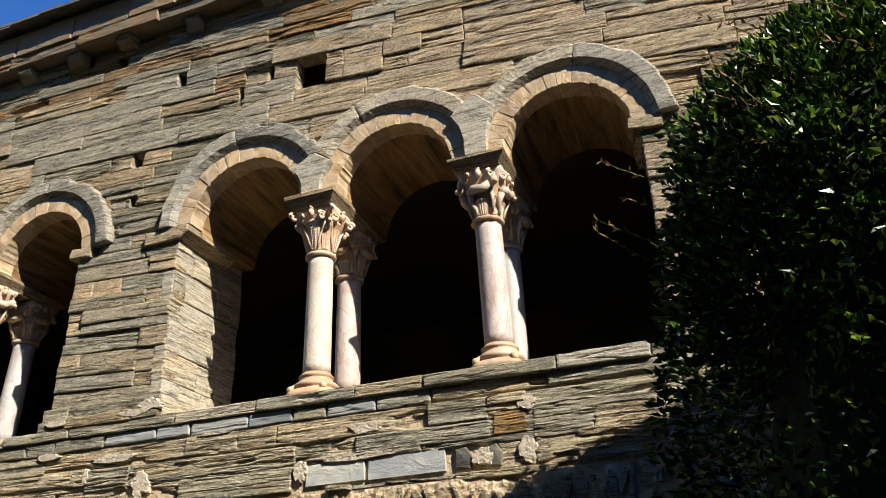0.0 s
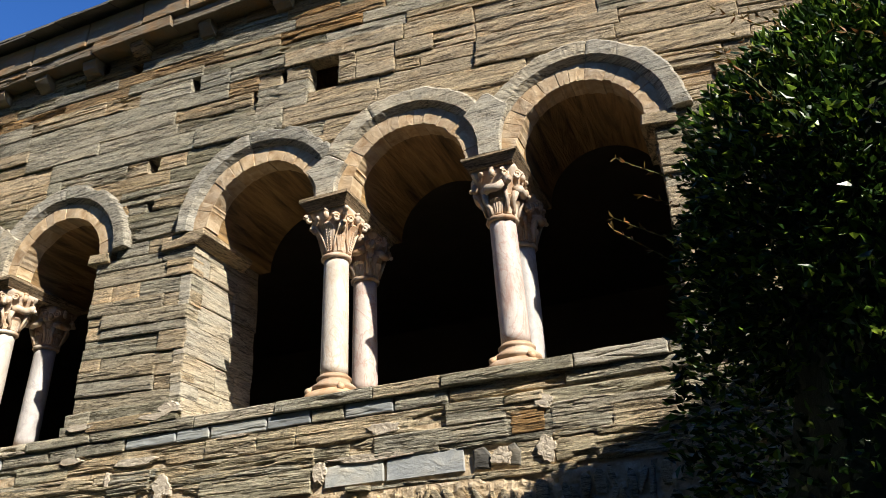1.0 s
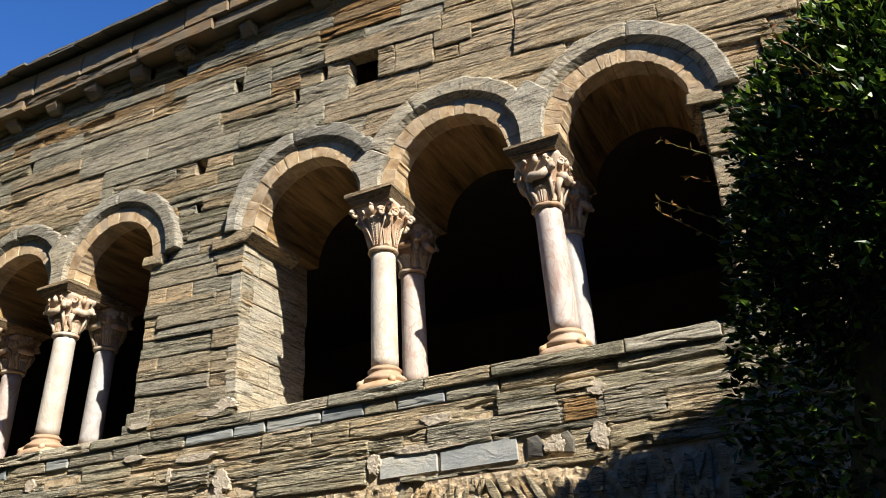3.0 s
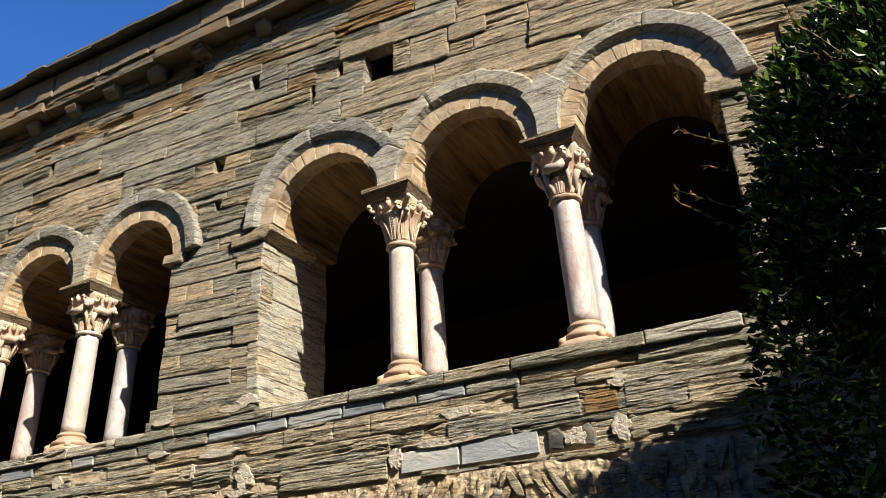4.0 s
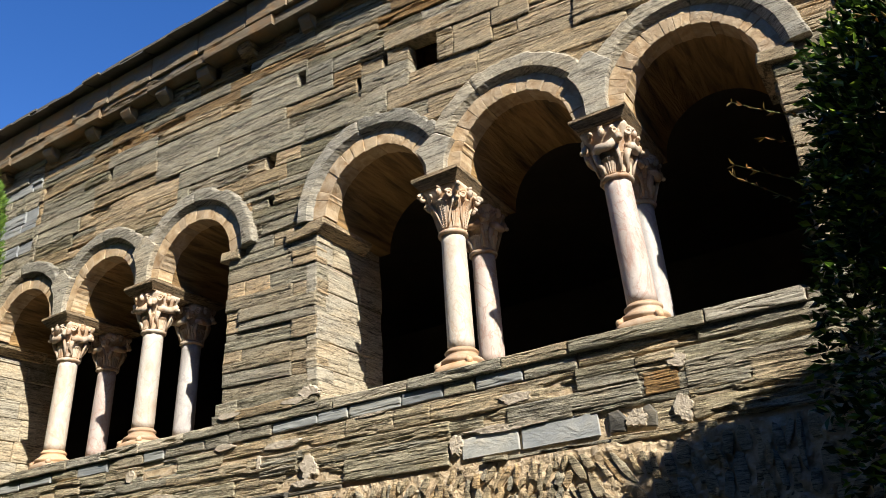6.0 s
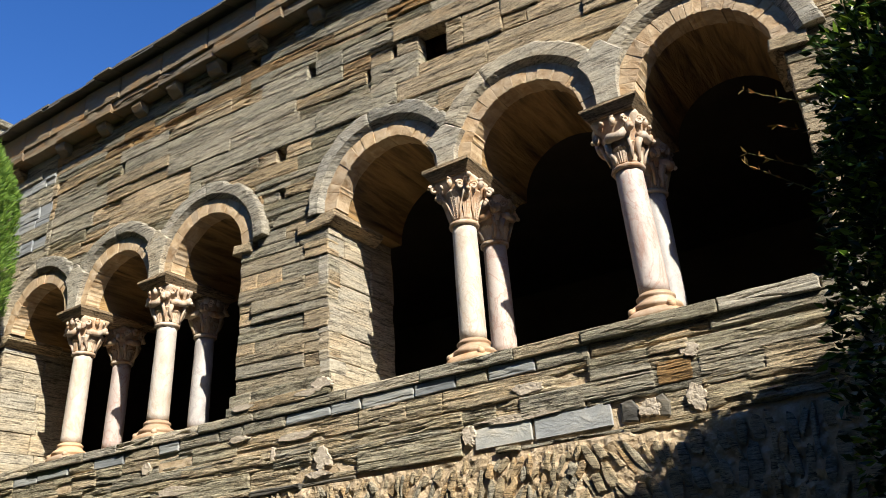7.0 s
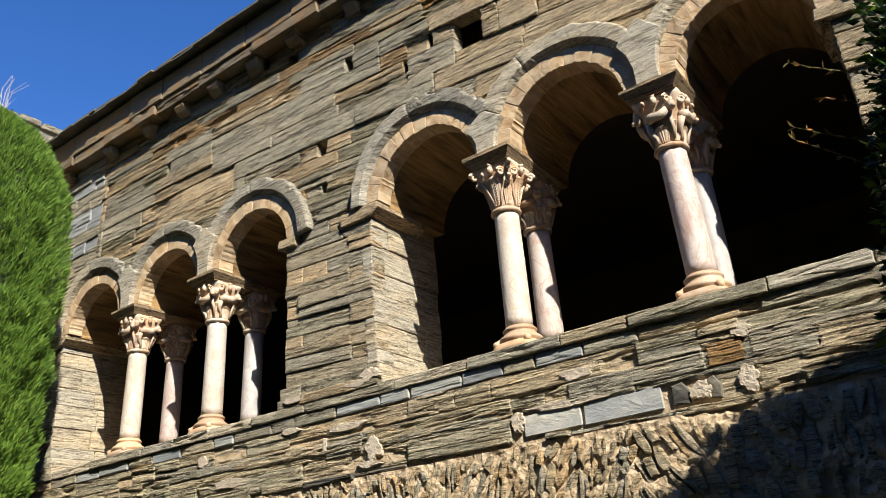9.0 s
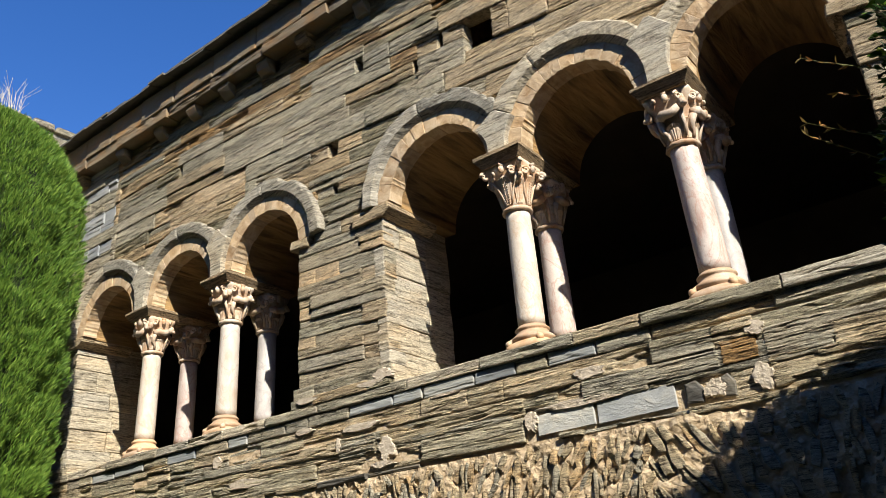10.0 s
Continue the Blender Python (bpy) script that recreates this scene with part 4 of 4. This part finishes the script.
def column(x, y, shaft_mat, capital, lean, label, r=0.094):
    col = tagged(thing("column", Matrix.Translation((x, y, SILL))), label, "column", "columns of the gallery")
    # base: square plinth, two rolls and a hollow between, corner spurs
    base = piece("base", lathe([(0.158, -0.012), (0.160, 0.018), (0.152, 0.040), (0.140, 0.052)], 40, [0.9, 0.85, 0.6, 0.3]), BASE_M, col, smooth=True)
    roll = [(0.140, 0.046)]
    roll += [(0.138 + 0.020 * math.sin(t * math.pi), 0.048 + 0.05 * t) for t in (0.1, 0.3, 0.5, 0.7, 0.9)]
    roll += [(0.128, 0.102), (0.117, 0.116), (0.112, 0.128)]
    roll += [(0.110 + 0.013 * math.sin(t * math.pi), 0.130 + 0.028 * t) for t in (0.1, 0.35, 0.65, 0.9)] + [(0.104, 0.164), (0.100, 0.170)]
    piece("base_moulding", lathe(roll, 40), BASE_M, base, smooth=True)
    for i in range(4):
        a = math.pi / 4 + i * math.pi / 2
        piece("spur", join(knob((0.178 * math.cos(a), 0.178 * math.sin(a), 0.045), 0.026, 0.026, 0.026), tube([(0.13 * math.cos(a), 0.13 * math.sin(a), 0.085), (0.185 * math.cos(a), 0.185 * math.sin(a), 0.04)], [0.014, 0.022])), BASE_M, base, smooth=True)
    h = 4.185 - SILL
    prof = []
    for i in range(15):
        t = i / 14
        prof.append((r * (1.03 - 0.06 * t + 0.012 * math.sin(t * math.pi) + rnd.uniform(-0.004, 0.004)), 0.168 + (h - 0.168) * t))
    vf = lathe(prof, 40)
    vf = ([(px + lean * (1 - pz / h), py, pz) for px, py, pz in vf[0]], vf[1])
    piece("shaft", vf, shaft_mat, col, smooth=True)
    if lean:
        base.location.x = lean * 0.85
    cap = thing("capital", Matrix.Translation((0, 0, h + 0.008)) @ Matrix.Diagonal((1, 1, 1.1, 1)))
    cap.parent = col
    capital(cap)
    return col


def impost(x):
    """The chamfered block that both columns of a pair carry."""
    prof = [(0.158, 4.546), (0.164, 4.556), (0.200, 4.608), (0.203, 4.614), (0.203, 4.638)]
    V = []
    for r, z in prof:
        V += [(x - r, 0.115 - r, z), (x + r, 0.115 - r, z), (x + r, 0.60 + r, z), (x - r, 0.60 + r, z)]
    F = [(4 * j + i, 4 * j + (i + 1) % 4, 4 * j + 4 + (i + 1) % 4, 4 * j + 4 + i) for j in range(len(prof) - 1) for i in range(4)]
    F += [(0, 1, 2, 3), tuple(4 * len(prof) - 4 + i for i in range(4))]
    V = [(a + rnd.uniform(-0.005, 0.005), b + rnd.uniform(-0.005, 0.005), c + rnd.uniform(-0.003, 0.003)) for a, b, c in V]
    tagged(piece("impost_block", (V, F), IMPOST), "chamfered brown stone block bridging a pair of capitals", "impost", "imposts of the gallery")


LOOKS = [(MARBLE_W, lambda p: beast_capital(p, 2), -0.04), (MARBLE_W, lambda p: beast_capital(p, 2), -0.035), (MARBLE_W, leafy_capital, 0.0), (MARBLE_P, beast_capital, 0.03)]
for x, (sm, cap, lean) in zip(COLUMNS, LOOKS):
    impost(x)
    leafy = cap is leafy_capital
    column(x, 0.14, sm, cap, lean, "sunlit pale marble column with a carved %s capital" % ("leaf" if leafy else "beast"))
    column(x, 0.60, MARBLE_P if x in (COLUMNS[2], COLUMNS[0]) else MARBLE_G, lambda p: beast_capital(p, 2), -0.04 if x < -5 else 0.0, "half-shaded rosy grey marble column behind its twin")

# ---------------------------------------------------------------- planting
def leaves(centres, normals, size, r, slim=0.45, spread=0.9):
    """Folded pointed leaves at the given places."""
    V, F = [], []
    for c, nrm in zip(centres, normals):
        d = Vector((nrm[0] + r.uniform(-1, 1) * spread, nrm[1] + r.uniform(-1, 1) * spread, nrm[2] + r.uniform(-1, 1) * spread + 0.15)).normalized()
        u = d.cross(Vector((r.uniform(-1, 1), r.uniform(-1, 1), r.uniform(-1, 1)))).normalized()
        w = d.cross(u)
        s = size * r.uniform(0.6, 1.25)
        c = Vector(c)
        k = len(V)
        up = w * s * 0.08
        V += [c, c + d * s * 0.45 + u * s * slim * 0.5 + up, c + d * s - up, c + d * s * 0.45 - u * s * slim * 0.5 + up, c + d * s * 0.5 - up]
        F += [(k, k + 1, k + 4), (k + 1, k + 2, k + 4), (k, k + 4, k + 3), (k + 4, k + 2, k + 3)]
    return V, F


def raw(name, vf, material, parent):
    me = bpy.data.meshes.new(name)
    me.from_pydata([tuple(v) for v in vf[0]], [], vf[1])
    me.materials.append(material)
    me.update()
    ob = new(name, me)
    ob.parent = parent
    return ob


def lump(c, rad, seed, seg=28, rings=18, rough=0.12):
    V, F = [], []
    for j in range(rings + 1):
        b = math.pi * j / rings
        for i in range(seg):
            a = 2 * math.pi * i / seg
            d = Vector((math.sin(b) * math.cos(a), math.sin(b) * math.sin(a), math.cos(b)))
            k = 1 + rough * noise.noise(d * 2.5 + Vector((seed, 0, 0)))
            V.append((c[0] + rad[0] * k * d.x, c[1] + rad[1] * k * d.y, c[2] + rad[2] * k * d.z))
    for j in range(rings):
        F += [(j * seg + i, j * seg + (i + 1) % seg, (j + 1) * seg + (i + 1) % seg, (j + 1) * seg + i) for i in range(seg)]
    return V, F


r = random.Random(11)
bush = tagged(thing("shrub", Matrix.Translation((1.25, -1.3, 0))), "tall dense dark green glossy-leaved shrub with young orange shoots", "shrub")
binv = Matrix.Translation((-1.25, 1.3, 0))
# The last two lumps, out of view, are added to shade the lower front.
LUMPS = [((1.0, -1.3, 2.0), (1.25, 0.85, 2.0)), ((0.95, -1.3, 3.05), (1.08, 0.8, 1.0)), ((1.6, -1.3, 3.6), (0.9, 0.7, 0.75)), ((2.4, -2.7, 2.2), (1.1, 1.1, 2.1)), ((3.3, -2.8, 3.4), (1.1, 1.0, 1.7))]
pts, nrm = [], []
while len(pts) < 76000:
    c, q = LUMPS[r.choices((0, 1, 2, 3, 4), (4, 4.5, 2, 1.5, 1.2))[0]]
    d = Vector((r.gauss(0, 1), r.gauss(0, 1), r.gauss(0, 1))).normalized()
    k = 1.02 - abs(r.gauss(0, 0.09)) + 0.10 * noise.noise(d * 3.2 + Vector(c)) + 0.09 * noise.noise(d * 7.5 + Vector(c))
    p = Vector((c[0] + q[0] * k * d.x, c[1] + q[1] * k * d.y, c[2] + q[2] * k * d.z))
    if p.z < 0.2 or p.x > 4.5 or p.y > -0.12 or any(((p.x - c2[0]) / q2[0]) ** 2 + ((p.y - c2[1]) / q2[1]) ** 2 + ((p.z - c2[2]) / q2[2]) ** 2 < 0.55 for c2, q2 in LUMPS):
        continue
    pts.append(p)
    nrm.append(Vector((d.x / q[0], d.y / q[1], d.z / q[2])).normalized())
raw("foliage", leaves(pts, nrm, 0.052, r, 0.5), LEAF, bush).matrix_basis = binv
# Solid near-black cores, added to block light and put shade behind the leaves.
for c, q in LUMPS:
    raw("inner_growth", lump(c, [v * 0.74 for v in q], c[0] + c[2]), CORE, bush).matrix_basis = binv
raw("trunk", tube([(1.25, -1.3, -0.05), (1.22, -1.28, 0.8), (1.3, -1.25, 1.8), (1.2, -1.2, 2.8)], [0.11, 0.09, 0.07, 0.04]), BARK, bush).matrix_basis = binv


def shoot(start, way, length, droop, n):
    """A thin young branch with sparse pointed leaves."""
    p, d = Vector(start), Vector(way).normalized()
    line, cs, ns = [p.copy()], [], []
    for i in range(n):
        d = (d + Vector((r.uniform(-0.09, 0.09), r.uniform(-0.09, 0.09), droop + r.uniform(-0.06, 0.06)))).normalized()
        p = p + d * (length / n)
        line.append(p.copy())
        if i > n * 0.25:
            for _ in range(2):
                cs.append(p)
                ns.append((d + Vector((r.uniform(-1, 1), r.uniform(-1, 1), r.uniform(-1, 1)))).normalized())
    s = raw("shoot", tube(line, [0.0028 * (1.1 - i / (n + 1)) for i in range(n + 1)], 5), SHOOT_LEAF, bush)
    s.matrix_basis = binv
    raw("young_leaves", leaves(cs, ns, 0.038, r, 0.3, 0.3), SHOOT_LEAF, s)


# tips of the young branches; each grows out of the crown behind it
TIPS = [(-0.37, 3.47), (-0.28, 3.24), (-0.41, 3.19), (-0.44, 3.12), (-0.20, 2.95), (0.17, 3.56), (0.15, 3.33), (0.05, 3.42), (0.25, 3.19), (0.68, 3.86), (0.60, 3.50), (0.18, 4.02), (0.46, 4.04), (0.30, 3.90), (0.85, 3.95)]
TIPS += [(r.uniform(0.1, 1.0), r.uniform(3.95, 4.2)) for _ in range(9)] + [(r.uniform(0.2, 0.9), r.uniform(3.2, 3.8)) for _ in range(7)]
for x, z in TIPS:
    y = -1.5 if x < 0 else -1.95 if z < 3.8 else -1.4
    st = (x + r.uniform(0.38, 0.5), y + 0.15, z - r.uniform(0.12, 0.28))
    way = Vector((x, y, z)) - Vector(st)
    shoot(st, way, way.length, 0.01, 11)

# clipped cypress at the wall's far end
cyp = tagged(thing("cypress", Matrix.Translation((-8.55, -1.6, 0))), "bright green clipped cypress with fine upright sprays", "tree")
cinv = Matrix.Translation((8.55, 1.6, 0))


def cyp_radius(z):
    t = max(0.0, (z - 4.6) / 2.1)
    return 1.58 * max(0.0, 1 - t ** 3.2) ** (1 / 3.2) * (0.86 + 0.14 * min(1, z / 4))


V, F = [], []
for i in range(230000):
    z = r.uniform(1.9, 6.69)
    a = r.uniform(-2.0, 0.9)
    base = cyp_radius(z)
    if base < 0.12:
        continue
    lump_k = 0.06 * noise.noise(Vector((a * 3, z * 2.0, 1))) + 0.05 * noise.noise(Vector((a * 9, z * 4.5, 4))) + 0.05 * noise.noise(Vector((a * 22, z * 9, 7)))
    q = base * (1 + lump_k) - abs(r.gauss(0, 0.06))
    c = Vector((-8.55 + q * math.cos(a), -1.6 + 0.8 * q * math.sin(a), z))
    if c.x < -9.5:
        continue
    d = Vector((math.cos(a) * 0.6 + r.uniform(-0.45, 0.45), math.sin(a) * 0.6 + r.uniform(-0.45, 0.45), r.uniform(0.4, 1.2))).normalized()
    u = d.cross(Vector((r.uniform(-1, 1), r.uniform(-1, 1), r.uniform(-0.5, 0.5)))).normalized() * r.uniform(0.0028, 0.0045)
    s = r.uniform(0.03, 0.085)
    k = len(V)
    V += [c - u * 0.6, c + d * s * 0.55 + u, c + d * s, c + d * s * 0.55 - u]
    F.append((k, k + 1, k + 2, k + 3))
raw("foliage", (V, F), NEEDLE, cyp).matrix_basis = cinv
# Added near-black core: its colour gives the shade in gaps between sprays.
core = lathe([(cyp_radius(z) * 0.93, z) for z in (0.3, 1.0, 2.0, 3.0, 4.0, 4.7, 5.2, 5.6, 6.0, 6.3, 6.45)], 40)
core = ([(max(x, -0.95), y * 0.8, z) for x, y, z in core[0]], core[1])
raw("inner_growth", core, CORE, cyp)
raw("trunk", tube([(0, 0, -0.05), (0, 0, 0.6)], [0.16, 0.14]), BARK, cyp)

grass = tagged(thing("grass_tuft", Matrix.Translation((-9.75, -0.75, 7.95))), "tuft of dry straw-coloured grass on the coping", "grass")
for k in range(44):
    a = r.uniform(0, 6.28)
    lean = r.uniform(0.02, 0.3)
    h = r.uniform(0.25, 0.62)
    x0, y0 = r.uniform(-0.08, 0.08), r.uniform(-0.25, 0.25)
    raw("blade", tube([(x0, y0, -0.03), (x0 + lean * 0.3 * math.cos(a), y0 + lean * 0.3 * math.sin(a), h * 0.6), (x0 + lean * math.cos(a), y0 + lean * math.sin(a), h)], [0.0032, 0.0026, 0.0016], 4), STRAW, grass)
